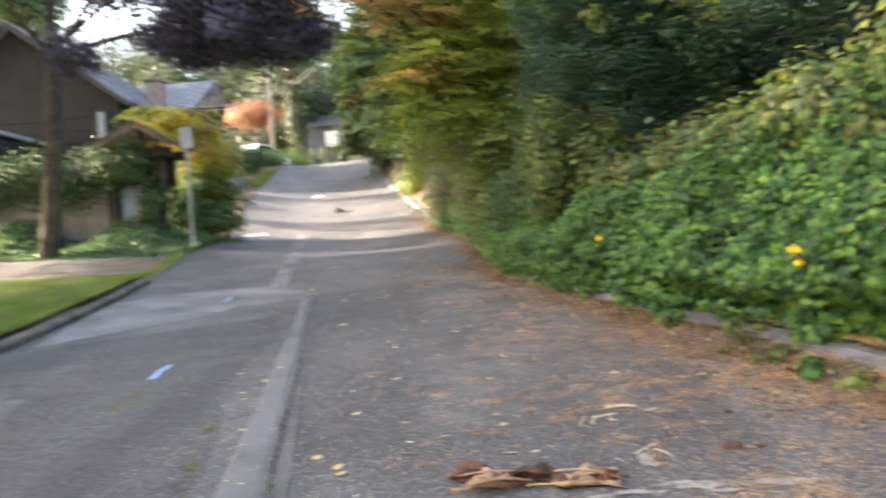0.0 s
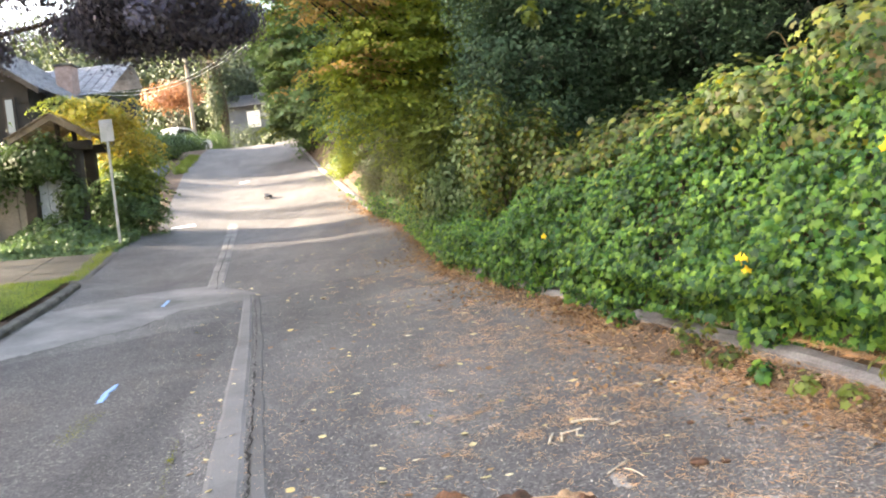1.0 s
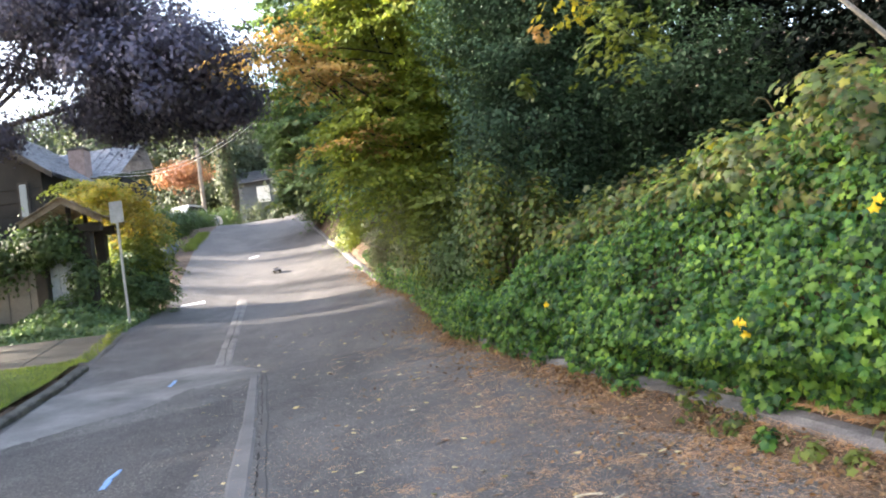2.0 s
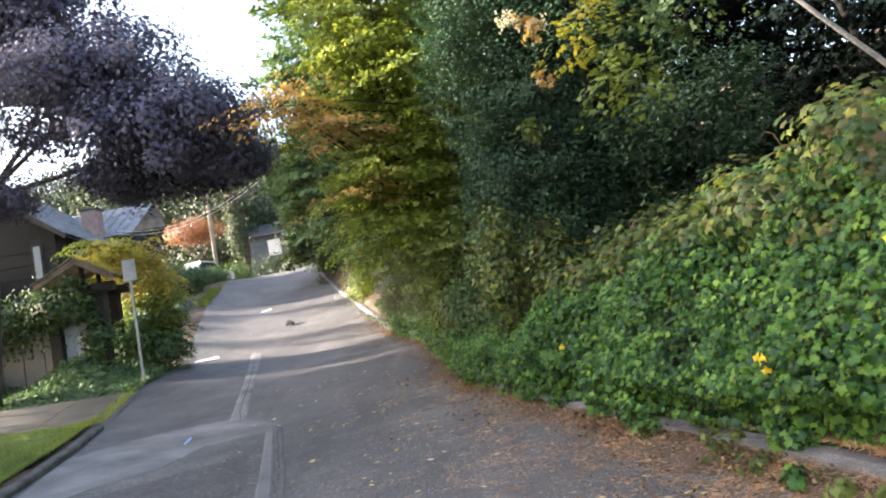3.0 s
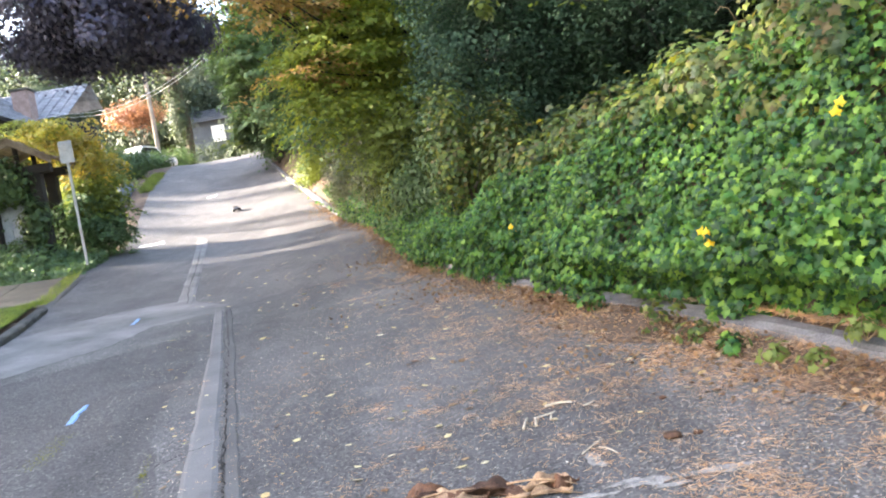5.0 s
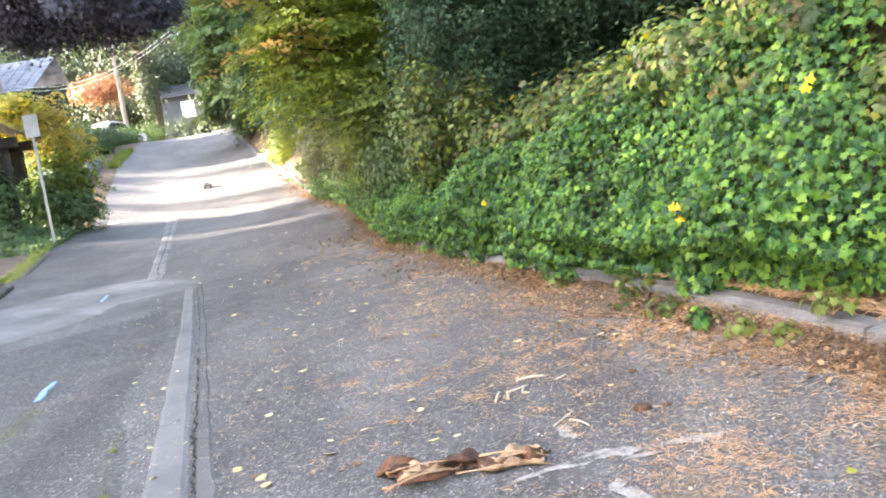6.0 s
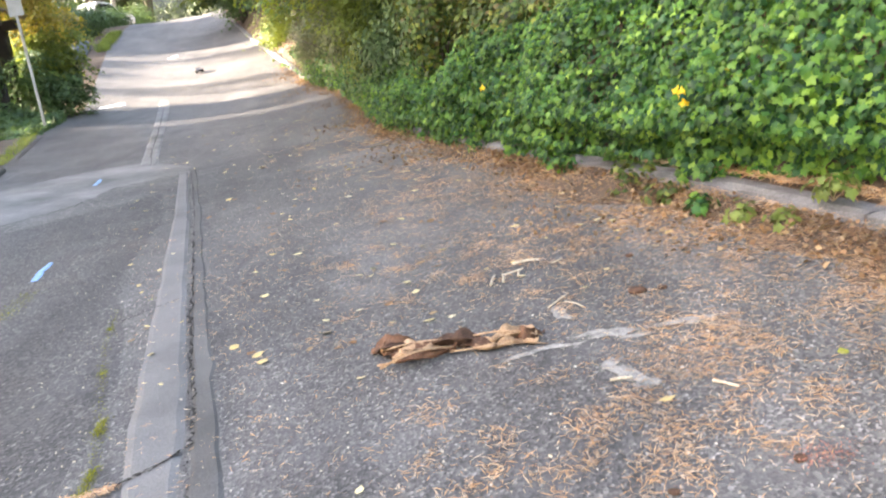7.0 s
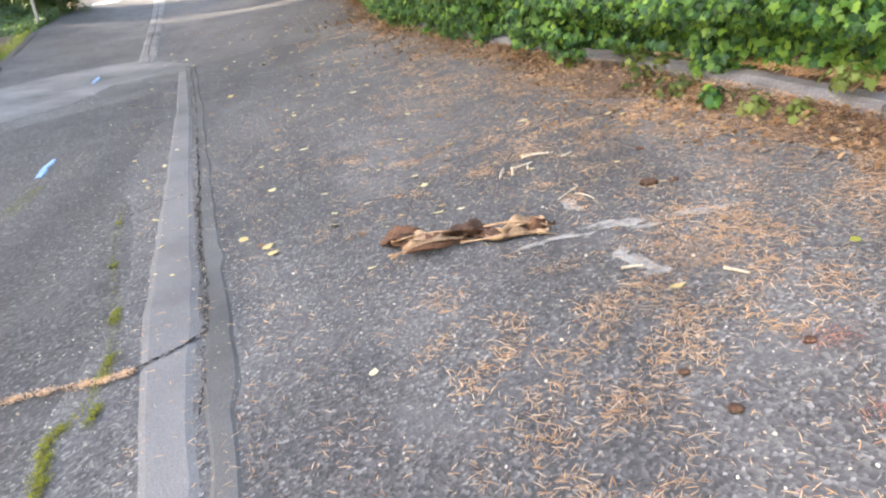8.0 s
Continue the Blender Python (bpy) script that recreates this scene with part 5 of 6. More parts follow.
spots = [(-31, 80), (-23, 84), (-15.5, 86), (-38, 86), (-47, 84), (-20, 78), (-11, 92), (-24, 98), (-16, 92), (-9, 86), (-2, 84), (5, 80), (-12, 100), (-4, 98), (4, 95), (-34, 104), (-46, 100), (-58, 96), (-18, 108), (-28, 112), (-6, 112), (6, 108), (-7.5, 78), (-1, 70), (4, 62), (3, 52), (8, 44), (9, 56), (14, 70), (-70, 90)]
for k, (x, y) in enumerate(spots):
    copy_thing(far_kinds[k % 3], pose(x, y, on_land(x, y) - 0.1, 0, 0, 47 * k))


# ---------------- marks on the road ----------------
def crack(name, pts, width, parent, mat=TAR, label="", wobble=0.02, steps=80, lift=0.012):
    """A ragged thin line along (x, y) points."""
    t = np.linspace(0, 1, steps)
    tt = np.linspace(0, 1, len(pts))
    c = np.stack([np.interp(t, tt, [p_[k] for p_ in pts]) for k in (0, 1)], 1)
    c += np.cumsum(rng.normal(size=c.shape), 0) * 0.002 + rng.normal(size=c.shape) * wobble * 0.35
    d = np.gradient(c, axis=0)
    nn = unit(np.stack([-d[:, 1], d[:, 0], np.zeros(steps)], 1))[:, :2]
    w = width * np.clip(1.5 * rng.random((steps, 1)) - 0.3, 0.02, 1.2)
    L, R = c + nn * w / 2, c - nn * w / 2
    v = [(x, y, road_top(x, y) + lift) for q in zip(L, R) for x, y in q]
    f = [(2 * k, 2 * k + 1, 2 * k + 3, 2 * k + 2) for k in range(steps - 1)]
    return part(name, mesh_from(name, v, f, [mat]), parent, label)


crack("crack", [(-0.8, 2.92), (-0.88, 3.35), (-0.97, 3.77), (-1.19, 4.95), (-1.42, 6.15), (-1.63, 7.31), (-1.9, 8.6), (-2.14, 9.77), (-2.2, 10.1)], 0.017, road, label="dark open crack", wobble=0.02, steps=190)
crack("crack", [(-0.83, 3.05), (-0.93, 3.6), (-1.08, 4.3), (-1.24, 5.1)], 0.008, road, wobble=0.018, steps=110)
crack("crack", [(-0.8, 2.92), (-0.86, 2.85), (-0.91, 2.81), (-1.02, 2.74)], 0.02, road, wobble=0.008, steps=40)
crack("crack", [(-0.79, 2.8), (-0.77, 2.6), (-0.74, 2.35)], 0.007, road, wobble=0.012)
crack("crack", [(-2.95, 11.3), (-3.2, 12.4), (-3.45, 13.7), (-4.38, 18.5), (-5.0, 21.8)], 0.02, road, wobble=0.025, steps=140)
crack("crack", [(-1.52, 4.62), (-1.36, 4.75), (-1.22, 4.8)], 0.012, road, wobble=0.01, steps=30)
crack("crack", [(-4.2, 7.6), (-3.66, 8.4), (-3.2, 8.9), (-2.96, 9.8), (-2.3, 10.05)], 0.014, road, wobble=0.03)
crack("crack", [(-0.5, 10.6), (-0.1, 9.4), (0.3, 9.2), (0.75, 9.3)], 0.012, road, wobble=0.03)


def flecks(name, label, pts, n, spread, size, mat, category):
    """Tiny flat flecks strewn along a line on the road."""
    tt = np.linspace(0, 1, len(pts))
    t = rng.random(n)
    t = t + 0.03 * np.sin(t * 40)
    x = np.interp(t, tt, [p_[0] for p_ in pts]) + spread * rng.normal(size=n)
    y = np.interp(t, tt, [p_[1] for p_ in pts]) + spread * rng.normal(size=n)
    ob = thing(name, label, category, kind="stuff")
    p = np.stack([x, y, road_top(x, y) + 0.012], 1)
    part("flecks", leaf_mesh("flecks", p, np.array([0, 0, 1.0]) + 0.25 * rng.normal(size=p.shape), size * (0.5 + rng.random(n)), OVAL, mat), ob)


RUSTY = [(-0.8, 2.92), (-0.91, 2.81), (-1.02, 2.74), (-1.1, 2.72), (-1.19, 2.72), (-1.37, 2.73), (-1.48, 2.73), (-2.2, 2.78)]
crack("crack", RUSTY, 0.014, road, wobble=0.014)
flecks("dirt_line", "orange needles and dirt caught in a crack", RUSTY[2:], 2400, 0.014, 0.006, L_NEEDLE, "dirt")
flecks("moss", "faint moss line in the old asphalt", [(-1.62, 4.9), (-1.52, 4.32), (-1.39, 3.82), (-1.23, 3.27), (-1.14, 2.85), (-1.13, 2.58), (-1.2, 2.39), (-1.14, 2.17), (-1.15, 1.7)], 2000, 0.014, 0.007, L_MOSS, "moss")
for x, y in ((-1.23, 3.27), (-1.14, 2.85), (-1.09, 2.5), (-1.2, 2.37), (-1.17, 2.27), (-1.14, 2.14)):
    flecks("moss", "bright yellow-green moss tuft in the asphalt", [(x, y + 0.06), (x, y - 0.06)], 220, 0.011, 0.008, L_MOSS, "moss")
flecks("moss", "patch of moss on the old asphalt", [(-2.45, 5.75), (-2.45, 5.2)], 500, 0.05, 0.008, L_MOSS, "moss")


def splat(name, cx, cy, rx, ry_, turn, parent, mat, label="", lift=0.007):
    """A thin stain with an uneven edge."""
    n = 22
    ct, st = math.cos(radians(turn)), math.sin(radians(turn))
    v = [(cx, cy, road_top(cx, cy) + lift)]
    for k in range(n):
        a_ = 2 * math.pi * k / n
        q = 0.7 + 0.6 * rng.random()
        x, y = rx * q * math.cos(a_), ry_ * q * math.sin(a_)
        px, py = cx + x * ct - y * st, cy + x * st + y * ct
        v.append((px, py, road_top(px, py) + lift * 0.6))
    return part(name, mesh_from(name, v, [(0, k + 1, (k + 1) % n + 1) for k in range(n)], [mat]), parent, label)


for x, y, rx, ry_, t in ((0.78, 2.98, 0.1, 0.034, -18), (0.86, 2.9, 0.07, 0.02, -10), (0.7, 3.02, 0.07, 0.018, 4), (0.66, 3.28, 0.03, 0.08, 12), (0.73, 2.63, 0.032, 0.1, 22), (0.7, 2.74, 0.05, 0.03, 30), (0.48, 2.99, 0.12, 0.018, 8), (0.6, 2.97, 0.07, 0.014, -14), (1.0, 2.93, 0.15, 0.018, -8), (1.1, 2.9, 0.06, 0.026, 4), (0.76, 2.55, 0.04, 0.03, 0)):
    splat("pale_stain", x, y, rx, ry_, t, road, STAIN, "pale dried stain")
flecks("red_mark", "faded red spray mark on the asphalt", [(0.97, 1.97), (1.06, 1.95)], 260, 0.03, 0.006, L_REDFLECK, "paint mark")
flecks("red_mark", "faded red spray mark on the asphalt", [(0.92, 1.66), (1.0, 1.64)], 160, 0.026, 0.006, L_REDFLECK, "paint mark")
overlay("blue_mark", [(-2.57, 6.0), (-2.61, 6.25), (-2.6, 6.5)], [(-2.5, 6.03), (-2.54, 6.25), (-2.56, 6.5)], BLUE_PAINT, road, 0.01, 0.016, "short blue spray line", 14)
overlay("blue_mark", [(-3.38, 10.15), (-3.43, 10.6)], [(-3.32, 10.15), (-3.38, 10.6)], BLUE_PAINT, road, 0.012, 0.016, "", 14)
# two sun flecks ahead on the road, drawn as flat white strips
overlay("painted_sun_fleck", [(-6.44, 20.9), (-5.98, 21.6)], [(-6.5, 21.25), (-6.1, 22.0)], WHITE, road, 0.007, 0.03, "sun fleck on the road, drawn as a white strip", 14)
overlay("painted_sun_fleck", [(-6.76, 31.1), (-6.5, 31.6)], [(-6.8, 31.6), (-6.55, 32.1)], WHITE, road, 0.007, 0.03, "", 14)
for x, y, rx, ry_, t_ in ((-0.35, 9.9, 0.2, 0.6, 20), (-3.5, 5.2, 0.3, 0.7, 20), (-4.9, 21.9, 0.5, 0.25, 0), (-0.1, 9.25, 0.4, 0.1, -8)):
    splat("worn_patch", x, y, rx, ry_, t_, road, WORN_BAND, "worn paler asphalt", 0.008)

# ---------------- litter on the road ----------------
NEEDLE = (np.array([(-0.022, 0, 0), (0.022, 0, 0.0), (0.016, 1, 0.03), (-0.016, 1, 0.02), (0.05, 0.5, 0.05)]), np.array([(0, 1, 4), (1, 2, 4), (2, 3, 4), (3, 0, 4)]))


def road_or_verge(x, y):
    k = kerb_x(y)
    z = road_top(x, y)
    o = x - k
    return np.where(o < 0, z, np.where(o < 0.15, road_z(k, y) + 0.135, land_z(x, y)))


def scatter(n, y0, y1, reach, clump, r=rng):
    """Places on the road, thick at the kerb and in drifts further out."""
    y = y0 + (y1 - y0) * r.random(n)
    d = reach * r.random(n)
    x = kerb_x(y) - d
    fall = 0.85 * np.exp(-d / (0.3 * reach)) + 0.05
    drift = np.array([noise.noise(Vector((a_ * 1.5, b_ * 1.1, 3.0))) + 1.3 * noise.noise(Vector((a_ * 6.5, b_ * 6.0, 9.0))) - 0.2 for a_, b_ in zip(x, y)])
    keep = r.random(n) < np.clip(fall + clump * drift, 0, 1)
    return x[keep], y[keep]


# brown dirt lying along the foot of the kerb
yy = np.linspace(1.2, 24, 300)
v, q = [], []
for y in yy:
    k = float(kerb_x(y))
    w = 0.2 + 0.08 * math.sin(y * 2.7) + 0.05 * math.sin(y * 9.1 + 1) + 0.16 * math.exp(-((y - 4.6) / 1.8) ** 2)
    h = 0.035 + 0.02 * math.sin(y * 3.9) + 0.025 * math.exp(-((y - 4.8) / 1.2) ** 2) + 0.02 * min(1, max(0, (y - 6) / 3))
    for j in range(7):
        x = k + 0.01 - w * j / 6
        v.append((x, y, float(road_top(x, y)) - 0.004 + h * (1 - j / 6) ** 1.7 + 0.006 * rng.random()))
for n_ in range(len(yy) - 1):
    for j in range(6):
        c0 = n_ * 7 + j
        q.append((c0, c0 + 7, c0 + 8, c0 + 1))
tagged(new("kerb_dirt", smooth(mesh_from("kerb_dirt", v, q, [EARTH]))), "brown dirt heaped along the foot of the kerb", "dirt", kind="structure")


def on_heap(x, y):
    d_ = np.clip(1 - (kerb_x(y) - x) / 0.25, 0, 1)
    return road_or_verge(x, y) + 0.07 * d_ ** 1.4 * (kerb_x(y) > x)


need = thing("pine_needles", "orange-brown dry needles strewn over the asphalt", "needles", kind="stuff")
for cnt, y0, y1, reach, clump in ((85000, 1.0, 5.5, 2.2, 1.0), (48000, 5.5, 11.0, 1.7, 0.7), (30000, 1.0, 4.8, 2.9, 0.45), (14000, 11.0, 19.0, 1.3, 0.6), (60000, 1.2, 6.5, 3.1, 0.12)):
    x, y = scatter(cnt, y0, y1, reach, clump)
    n = len(x)
    p = np.stack([x, y, on_heap(x, y) + 0.004 + 0.006 * rng.random(n)], 1)
    part("needles", leaf_mesh("needles", p, np.array([0, 0, 1.0]) + 0.12 * rng.normal(size=p.shape), 0.014 + 0.024 * rng.random(n), NEEDLE, L_NEEDLE), need)
n = 16000
y = 0.8 + 4.6 * rng.random(n)
x = kerb_x(y) + 0.1 + 0.65 * rng.random(n)
p = np.stack([x, y, road_or_verge(x, y) + 0.01], 1)
part("verge_needles", leaf_mesh("verge_needles", p, np.array([0, 0, 1.0]) + 0.25 * rng.normal(size=p.shape), 0.03 + 0.04 * rng.random(n), NEEDLE, L_NEEDLE), need)

dry = thing("leaf_litter", "brown curled leaves heaped along the kerb", "leaf litter", kind="stuff")
n = 14000
y = 1.5 + 24.0 * rng.random(n) ** 1.5
x = kerb_x(y) - 0.03 - 0.75 * np.abs(rng.normal(size=n)) * (0.35 + 0.2 * np.sin(y * 1.7))
keep = rng.random(n) < 0.75 + 0.25 * np.sin(y * 3.3)
x, y = x[keep], y[keep]
n = len(x)
p = np.stack([x, y, on_heap(x, y) + 0.006 + 0.02 * rng.random(n) * (kerb_x(y) - x < 0.25)], 1)
part("leaves", leaf_mesh("leaves", p, np.array([0, 0, 1.0]) + 0.5 * rng.normal(size=p.shape), 0.016 + 0.022 * rng.random(n), OVAL, L_DRY), dry)

# pale crumbs and seed scales strewn over the asphalt
n = 5200
y = 1.2 + 8.0 * rng.random(n) ** 1.4
x = kerb_x(y) - 3.6 * rng.random(n) ** 1.2
p = np.stack([x, y, road_top(x, y) + 0.004], 1)
crumbs = thing("crumbs", "small pale crumbs and seed scales on the asphalt", "debris", kind="stuff")
part("crumbs", leaf_mesh("crumbs", p, np.array([0, 0, 1.0]) + 0.4 * rng.normal(size=p.shape), 0.005 + 0.011 * rng.random(n) ** 2, OVAL, L_CRUMB), crumbs)

# single fallen leaves, curled
for k, (m, lab) in enumerate(((L_PALE, "pale yellow fallen leaf lying on the asphalt"), (L_DRY, "curled brown fallen leaf lying on the asphalt"))):
    v, f = OVAL
    me = mesh_from("fallen_leaf", [(a_, b_, 0.004 + 0.25 * (a_ * a_ + (b_ - 0.5) ** 2)) for a_, b_, c_ in v * np.array([1, 1, 1])], f, [m])
    for q in range(200 if k == 0 else 110):
        y = 3.5 + 11.5 * rng.random() ** 1.4
        x = float(kerb_x(y)) - 0.3 - 2.9 * rng.random() ** 1.3
        sz = 0.028 + 0.03 * rng.random() + 0.0025 * y
        ob = new("fallen_leaf", me)
        ob.matrix_basis = pose(x, y, float(road_top(x, y)) + 0.002, 8 * rng.normal(), 8 * rng.normal(), 360 * rng.random()) @ Matrix.Diagonal((sz, sz, sz, 1))
        tagged(ob, lab, "leaf", "fallen leaves on the road")
for x, y, sz, m in ((-0.17, 4.48, 0.06, L_PALE), (-0.1, 4.55, 0.055, L_GOLDGREEN), (-0.12, 4.4, 0.04, L_PALE), (-1.45, 4.95, 0.05, L_GOLDGREEN), (-0.05, 4.6, 0.04, L_RED), (0.3, 4.6, 0.05, L_GOLDGREEN), (-0.2, 2.35, 0.045, L_PALE), (1.35, 2.4, 0.05, L_GOLDGREEN), (-0.2, 3.15, 0.045, L_PALE), (0.75, 2.42, 0.06, L_PALE)):
    v, f = OVAL
    me = mesh_from("fallen_leaf", [(a_, b_, 0.004 + 0.25 * (a_ * a_ + (b_ - 0.5) ** 2)) for a_, b_, c_ in v], f, [m])
    ob = new("fallen_leaf", me)
    ob.matrix_basis = pose(x, y, float(road_top(x, y)) + 0.002, 6, -5, 360 * rng.random()) @ Matrix.Diagonal((sz, sz, sz, 1))
    tagged(ob, "small yellowish fallen leaf lying on the asphalt", "leaf", "fallen leaves on the road")


def sheet(rows, thick, mat, name):
    """A thin curved sheet with thickness, from rows of points."""
    a_ = np.array(rows, float)
    nu_, nv_ = a_.shape[:2]
    du, dv = np.gradient(a_, axis=0), np.gradient(a_, axis=1)
    nn = np.cross(du, dv)
    nn /= np.maximum(np.linalg.norm(nn, axis=2, keepdims=True), 1e-9)
    v = np.concatenate([(a_ + nn * thick / 2).reshape(-1, 3), (a_ - nn * thick / 2).reshape(-1, 3)])
    f, off = [], nu_ * nv_
    for k in range(nu_ - 1):
        for j in range(nv_ - 1):
            q = k * nv_ + j
            f.append((q, q + 1, q + nv_ + 1, q + nv_))
            f.append((off + q, off + q + nv_, off + q + nv_ + 1, off + q + 1))
    edge = [j for j in range(nv_)] + [k * nv_ + nv_ - 1 for k in range(1, nu_)] + [(nu_ - 1) * nv_ + j for j in range(nv_ - 2, -1, -1)] + [k * nv_ for k in range(nu_ - 2, 0, -1)]
    for k in range(len(edge)):
        a0, b0 = edge[k], edge[(k + 1) % len(edge)]
        f.append((a0, off + a0, off + b0, b0))
    return smooth(mesh_from(name, v, f, [mat]))


def husk():
    """A torn, folded brown frond lying on the road."""
    x0, y0 = 0.2, 3.2
    ob = thing("dry_frond", "crumpled dry brown frond lying on the asphalt", "plant debris", at=(x0, y0, on_road(x0, y0)), rz=-21)
    tilt = Matrix.Identity(4)

    def strip(name, a_, b_, w, h, fold, mat, label=""):
        n_, m_ = 26, 9
        rows = []
        for k in range(n_):
            u = k / (n_ - 1)
            cx, cy = a_[0] + (b_[0] - a_[0]) * u, a_[1] + (b_[1] - a_[1]) * u + 0.02 * math.sin(u * 7 + fold)
            ww = w * (0.15 + math.sin(math.pi * min(1, u * 0.95 + 0.05)) ** 0.7) * (1 + 0.18 * math.sin(u * 17 + fold))
            row = []
            for j in range(m_):
                s_ = j / (m_ - 1) - 0.5
                z = 0.006 + h * math.sin(math.pi * u) * (0.45 + 0.55 * math.cos(s_ * 6.0 + fold)) * 0.8 + 0.012 * math.sin(s_ * 19 + u * 9 + fold)
                row.append((cx + 0.02 * s_, cy + ww * s_, max(0.004, z) + 0.002 * fold + 0.012 * cx + (0.03 * max(0, math.sin(u * 11 + fold * 3)) * max(0, s_) * 2)))
            rows.append(row)
        part(name, sheet(rows, 0.004, mat, name), ob, label)

    strip("blade", (-0.44, 0.05), (-0.2, 0.06), 0.14, 0.1, 0.3, HUSK, "cupped brown leaf base")
    strip("blade", (-0.34, 0.0), (0.02, -0.01), 0.07, 0.05, 1.7, HUSK_PALE, "tan folded blade")
    strip("blade", (-0.14, 0.02), (0.16, -0.01), 0.09, 0.08, 2.6, HUSK_DARK, "dark brown folded blade")
    strip("blade", (0.02, 0.0), (0.3, -0.02), 0.04, 0.04, 0.9, HUSK_DARK, "dark brown torn blade")
    strip("blade", (0.16, 0.01), (0.4, 0.05), 0.08, 0.06, 3.4, HUSK_PALE, "tan curled tip")
    strip("blade", (0.3, 0.02), (0.43, 0.06), 0.06, 0.08, 0.8, HUSK, "curled brown chip")
    strip("blade", (-0.4, 0.0), (-0.2, 0.0), 0.05, 0.06, 2.1, HUSK_DARK, "")
    strip("blade", (-0.3, -0.05), (-0.02, 0.0), 0.06, 0.06, 0.2, HUSK, "")
    strip("blade", (-0.27, -0.11), (0.0, -0.03), 0.04, 0.045, 2.4, HUSK_PALE, "")
    strip("blade", (-0.24, -0.16), (0.02, -0.05), 0.035, 0.035, 1.1, HUSK, "")
    strip("blade", (0.12, -0.05), (0.42, -0.03), 0.025, 0.02, 2.9, HUSK_PALE, "")
    strip("blade", (0.2, 0.06), (0.36, 0.1), 0.03, 0.04, 0.1, HUSK_PALE, "")
    for a_, b_, r_ in (((-0.3, -0.21, 0.008), (0.02, -0.05, 0.03), 0.007), ((-0.33, -0.17, 0.008), (-0.05, -0.02, 0.03), 0.006), ((-0.36, -0.04, 0.03), (-0.04, 0.0, 0.05), 0.006), ((0.0, -0.06, 0.01), (0.36, -0.03, 0.02), 0.005), ((0.1, 0.03, 0.05), (0.44, 0.02, 0.03), 0.006), ((0.16, 0.0, 0.05), (0.47, -0.04, 0.012), 0.004)):
        part("stalk", Solid().tube(limb_points(a_, b_, 0.06, 7), np.linspace(r_, r_ * 0.5, 7), 6).mesh("stalk", HUSK_PALE, True), ob)
    ob.scale = (0.82, 0.9, 0.85)
    return ob


husk()


def twig(a_, b_, r_, mat, label):
    x, y = (a_[0] + b_[0]) / 2, (a_[1] + b_[1]) / 2
    z = on_road(x, y)
    pts = limb_points((a_[0] - x, a_[1] - y, on_road(*a_) - z + r_ + 0.004), (b_[0] - x, b_[1] - y, on_road(*b_) - z + r_ + 0.004), 0.03, 6)
    pts[:, 2] = np.maximum(pts[:, 2], np.array([on_road(px + x, py + y) - z + r_ + 0.003 for px, py, _ in pts]))
    thing("twig", label, "twig", Solid().tube(pts, np.linspace(r_, r_ * 0.7, 6), 6).mesh("twig", mat, True), (x, y, z), 0, "twigs on the road")


for a_, b_, r_ in (((0.46, 3.8), (0.5, 3.92), 0.007), ((0.52, 3.8), (0.54, 3.9), 0.007), ((0.53, 3.9), (0.64, 3.92), 0.006), ((0.6, 3.84), (0.62, 3.92), 0.006), ((0.61, 4.02), (0.74, 3.99), 0.008), ((0.78, 3.9), (0.84, 3.93), 0.006),
                   ((0.63, 3.36), (0.74, 3.46), 0.004), ((0.71, 3.38), (0.76, 3.28), 0.004), ((0.66, 2.62), (0.73, 2.6), 0.006), ((0.94, 2.45), (0.99, 2.38), 0.006)):
    twig(a_, b_, r_, PALE_TWIG, "short pale dry twig on the asphalt")
for k in range(34):
    y = 2.6 + 7.0 * rng.random() ** 1.4
    x = float(kerb_x(y)) - 0.06 - 0.5 * rng.random()
    t, l = math.pi * rng.random(), 0.08 + 0.22 * rng.random()
    dx = min(l * math.cos(t), float(kerb_x(y)) - 0.03 - x)
    twig((x, y), (x + dx, y + l * math.sin(t)), 0.002 + 0.003 * rng.random(), DRY_STEM, "dry brown twig in the kerb litter")
for x, y, r_ in ((1.0, 3.3, 0.038), (1.1, 3.28, 0.02), (0.62, 1.98, 0.016), (0.67, 1.79, 0.02), (1.12, 3.75, 0.018), (0.96, 1.98, 0.02)):
    bm = bmesh.new()
    bmesh.ops.create_icosphere(bm, subdivisions=2, radius=r_)
    for v in bm.verts:
        v.co *= 1 + 0.3 * noise.noise(v.co * 40 + Vector((x * 9, y * 7, 0)))
        v.co.z *= 0.45
    me = bpy.data.meshes.new("clod")
    bm.to_mesh(me)
    bm.free()
    me.materials.append(HUSK_DARK)
    thing("clod", "small dark clod of debris on the asphalt", "debris", smooth(me), (x, y, on_road(x, y) + r_ * 0.3), 0, "clods on the road")

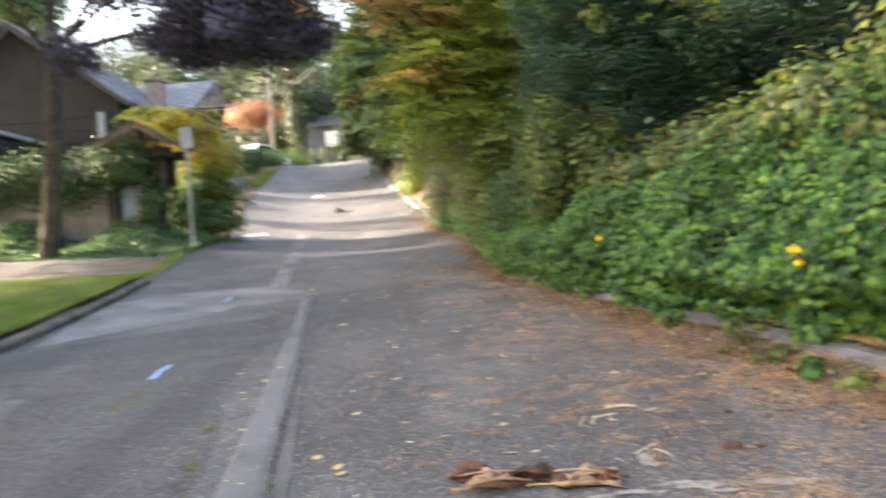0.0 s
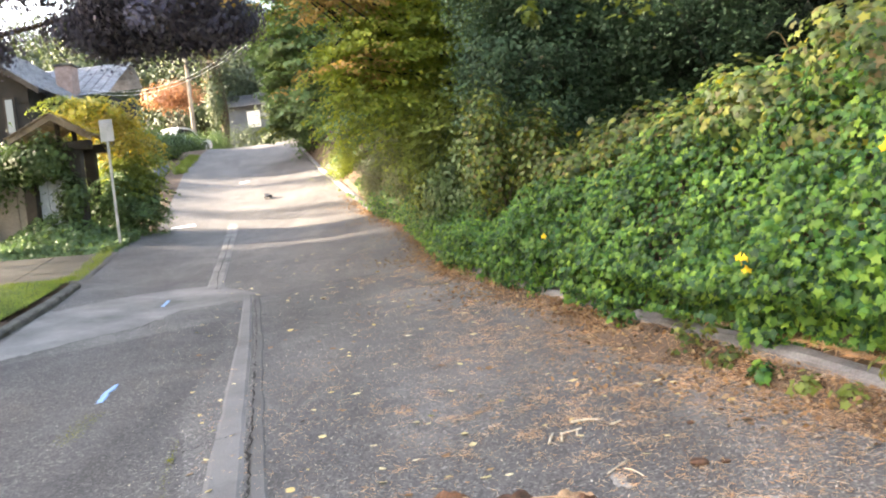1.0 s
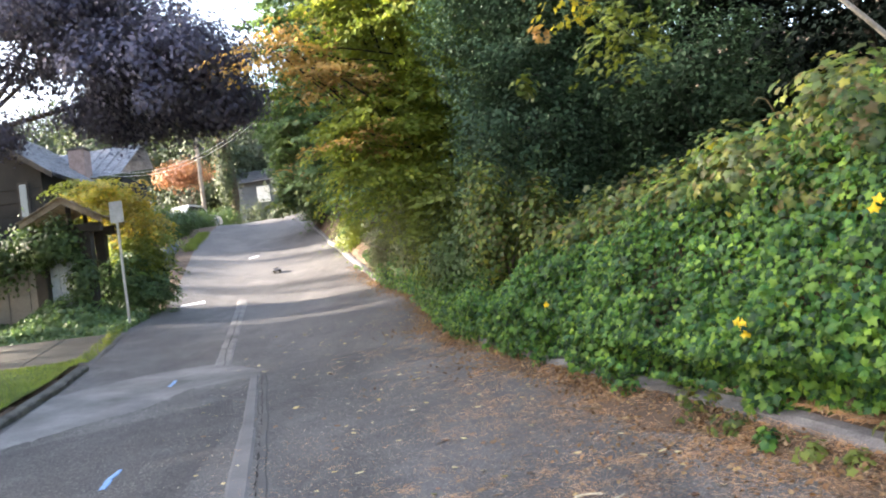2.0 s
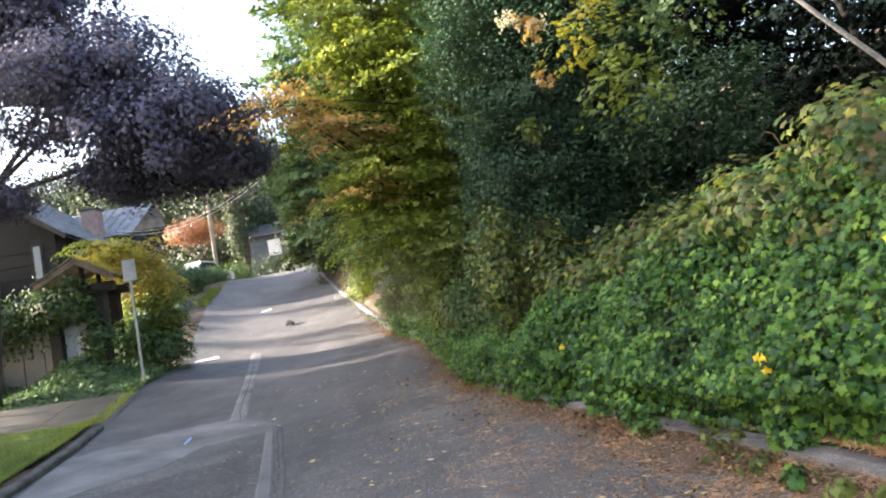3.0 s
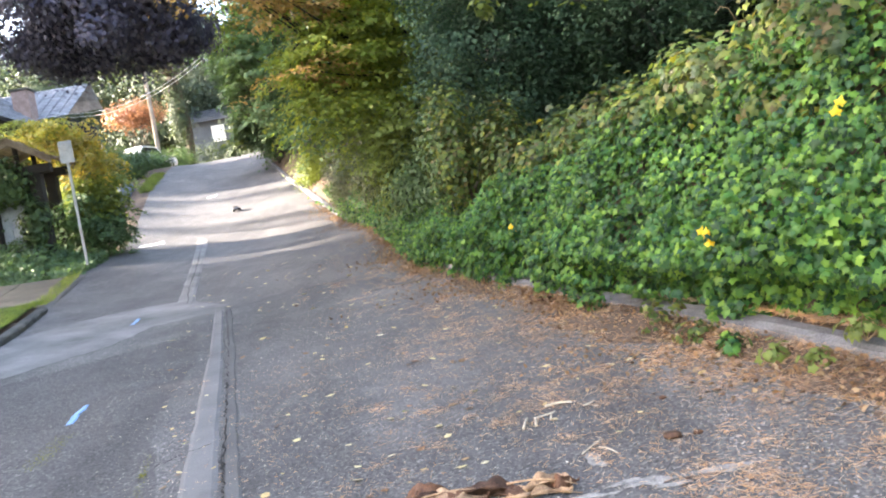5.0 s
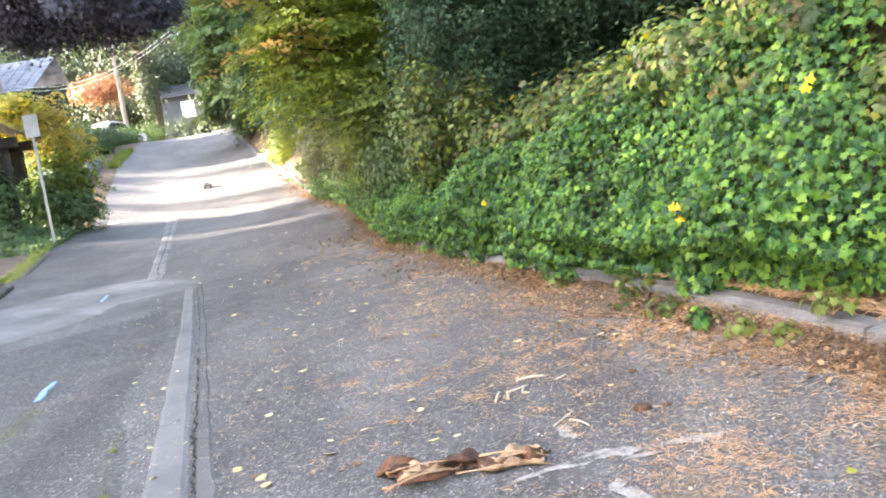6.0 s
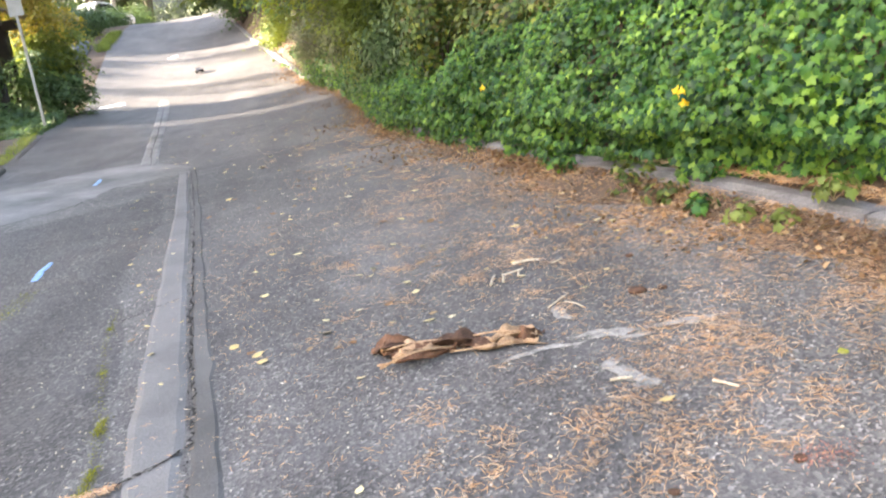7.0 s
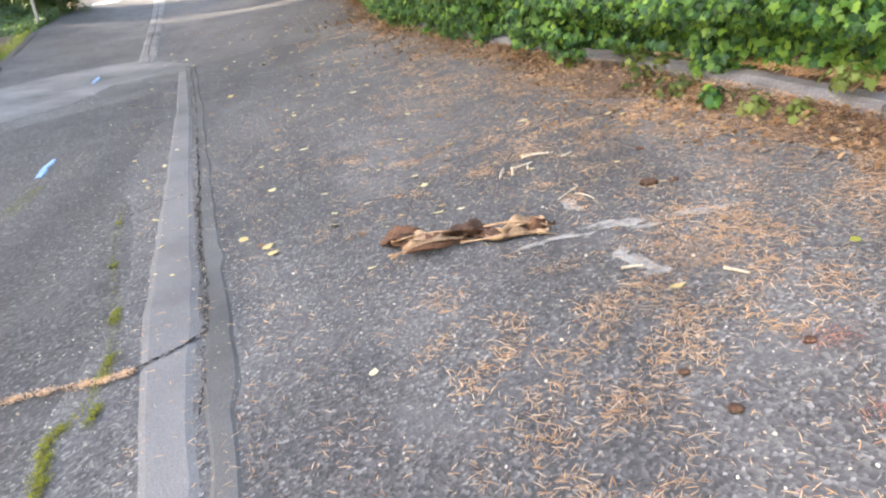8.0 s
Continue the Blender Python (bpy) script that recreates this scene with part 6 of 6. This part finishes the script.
# weeds growing at the kerb
for x, y, h_, m, lab in ((1.62, 4.1, 0.16, L_IVY, "small green weed at the foot of the kerb"), (1.5, 4.75, 0.3, L_BRAMBLE, "dry pale weed at the foot of the kerb"), (1.58, 4.45, 0.14, L_BRAMBLE, "pale weed at the foot of the kerb"),
                         (1.82, 3.62, 0.09, L_LIME, "small bright seedling at the kerb"), (1.74, 3.85, 0.08, L_LIME, "small bright seedling at the kerb"), (2.0, 3.45, 0.14, L_LIME, "ivy shoot hanging over the kerb"), (1.3, 5.6, 0.2, L_IVY, "green weed at the foot of the kerb")):
    x = min(x, float(kerb_x(y)) - 0.02) if h_ != 0.14 or y > 4 else float(kerb_x(y)) + 0.02
    z0 = float(road_or_verge(np.array([x]), np.array([y]))[0])
    w = thing("weed", lab, "weed", at=(x, y, z0), group="weeds at the kerb")
    c, p, nrm = clumps((0, 0, h_ * 0.5), (h_ * 0.5, h_ * 0.6, h_ * 0.45), 9, 7, 0.03, 0.1)
    p[:, 2] = np.abs(p[:, 2] * 0.8)
    part("leaves", leaf_mesh("leaves", p, nrm, 0.025 + 0.03 * rng.random(len(p)), IVY, m, (0, 0, -0.3)), w)
    for k in range(4):
        part("stem", Solid().tube(limb_points((0, 0, -0.01), c[k], 0.1, 5), [0.004, 0.004, 0.003, 0.003, 0.002], 5).mesh("stem", DRY_STEM), w)


# ---------------- toy car ----------------
def toy_car():
    x, y = -4.95, 26.9
    c = thing("toy_car", "small black remote-controlled toy car on the road", "toy car", at=(x, y, on_road(x, y)), rz=-75)
    c.rotation_euler.rotate(Euler((radians(6), radians(-8), 0)))
    flip = Matrix(((1, 0, 0, 0), (0, 0, 1, 0), (0, 1, 0, 0), (0, 0, 0, 1)))
    part("chassis", Solid().box((-0.2, -0.06, 0.045), (0.2, 0.06, 0.075), bevel=0.01).mesh("chassis", RUBBER), c)
    body = part("body", Solid().prism([(-0.22, 0.07), (0.21, 0.07), (0.2, 0.1), (0.09, 0.12), (0.03, 0.165), (-0.1, 0.165), (-0.17, 0.12), (-0.22, 0.115)], -0.075, 0.075, flip).mesh("body", TOY_PAINT), c, "dark body with a pale stripe")
    part("stripe", Solid().prism([(-0.1, 0.166), (0.03, 0.166), (0.03, 0.17), (-0.1, 0.17)], -0.03, 0.03, flip).mesh("stripe", L_GOLD), body)
    part("spoiler", Solid().box((-0.24, -0.09, 0.15), (-0.18, 0.09, 0.16), bevel=0.003).mesh("spoiler", RUBBER), c)
    for wx in (-0.13, 0.13):
        for wy in (-0.1, 0.1):
            wheel = part("wheel", None, c)
            part("tyre", Solid().tube([(wx, wy - 0.03, 0.05), (wx, wy - 0.025, 0.05), (wx, wy + 0.025, 0.05), (wx, wy + 0.03, 0.05)], [0.042, 0.05, 0.05, 0.042], 14).mesh("tyre", RUBBER, True), wheel)
            part("rim", Solid().tube([(wx, wy - 0.032, 0.05), (wx, wy + 0.032, 0.05)], [0.025, 0.025], 10).mesh("rim", WHITE), wheel)


toy_car()

# ---------------- single leaves on the bank ----------------
v, f = IVY
shapes = [mesh_from("ivy_leaf", v, f, [L_IVY]), mesh_from("ivy_leaf", v * np.array([1.15, 0.9, 1.4]), f, [L_IVY]), mesh_from("ivy_leaf", v * np.array([0.85, 1.05, 0.6]), f, [L_IVY])]
p, nrm = bank_points(270, 2.6, 5.2, 0.3, 1.3)
p = p + nrm * (0.25 + 0.14 * (1 + ragged(p)))[:, None]
for k in range(len(p)):
    n_ = Vector(nrm[k] + 0.3 * rng.normal(size=3) + np.array([-0.4, -0.35, 0.3])).normalized()
    tip = Vector((0.4 * rng.normal(), 0.4 * rng.normal(), -1))
    tip = (tip - n_ * tip.dot(n_)).normalized()
    m = Matrix.Identity(4)
    side = tip.cross(n_)
    for r_ in range(3):
        m[r_][0], m[r_][1], m[r_][2], m[r_][3] = side[r_], tip[r_], n_[r_], p[k][r_]
    sz = 0.042 + 0.022 * rng.random()
    part("ivy_leaf", shapes[k % 3], ivy, m=m @ Matrix.Diagonal((sz, sz, sz, 1)))
YEL = mesh_from("ivy_leaf", v, f, [L_YELLOW])
for x, y, z, cnt in ((1.7, 4.36, 1.09, 4), (2.24, 3.87, 1.61, 2), (1.87, 4.2, 1.19, 1), (2.2, 5.12, 1.8, 5), (1.1, 7.15, 1.22, 4), (1.5, 6.1, 1.45, 2)):
    for k in range(cnt):
        at = Vector((x, y, z)) + Vector(rng.normal(size=3) * 0.03)
        part("ivy_leaf", YEL, ivy, "bright yellow ivy leaf", pose(*at, 60 + 20 * rng.normal(), 15 * rng.normal(), -55 + 30 * rng.normal()) @ Matrix.Diagonal((0.052, 0.052, 0.052, 1)))
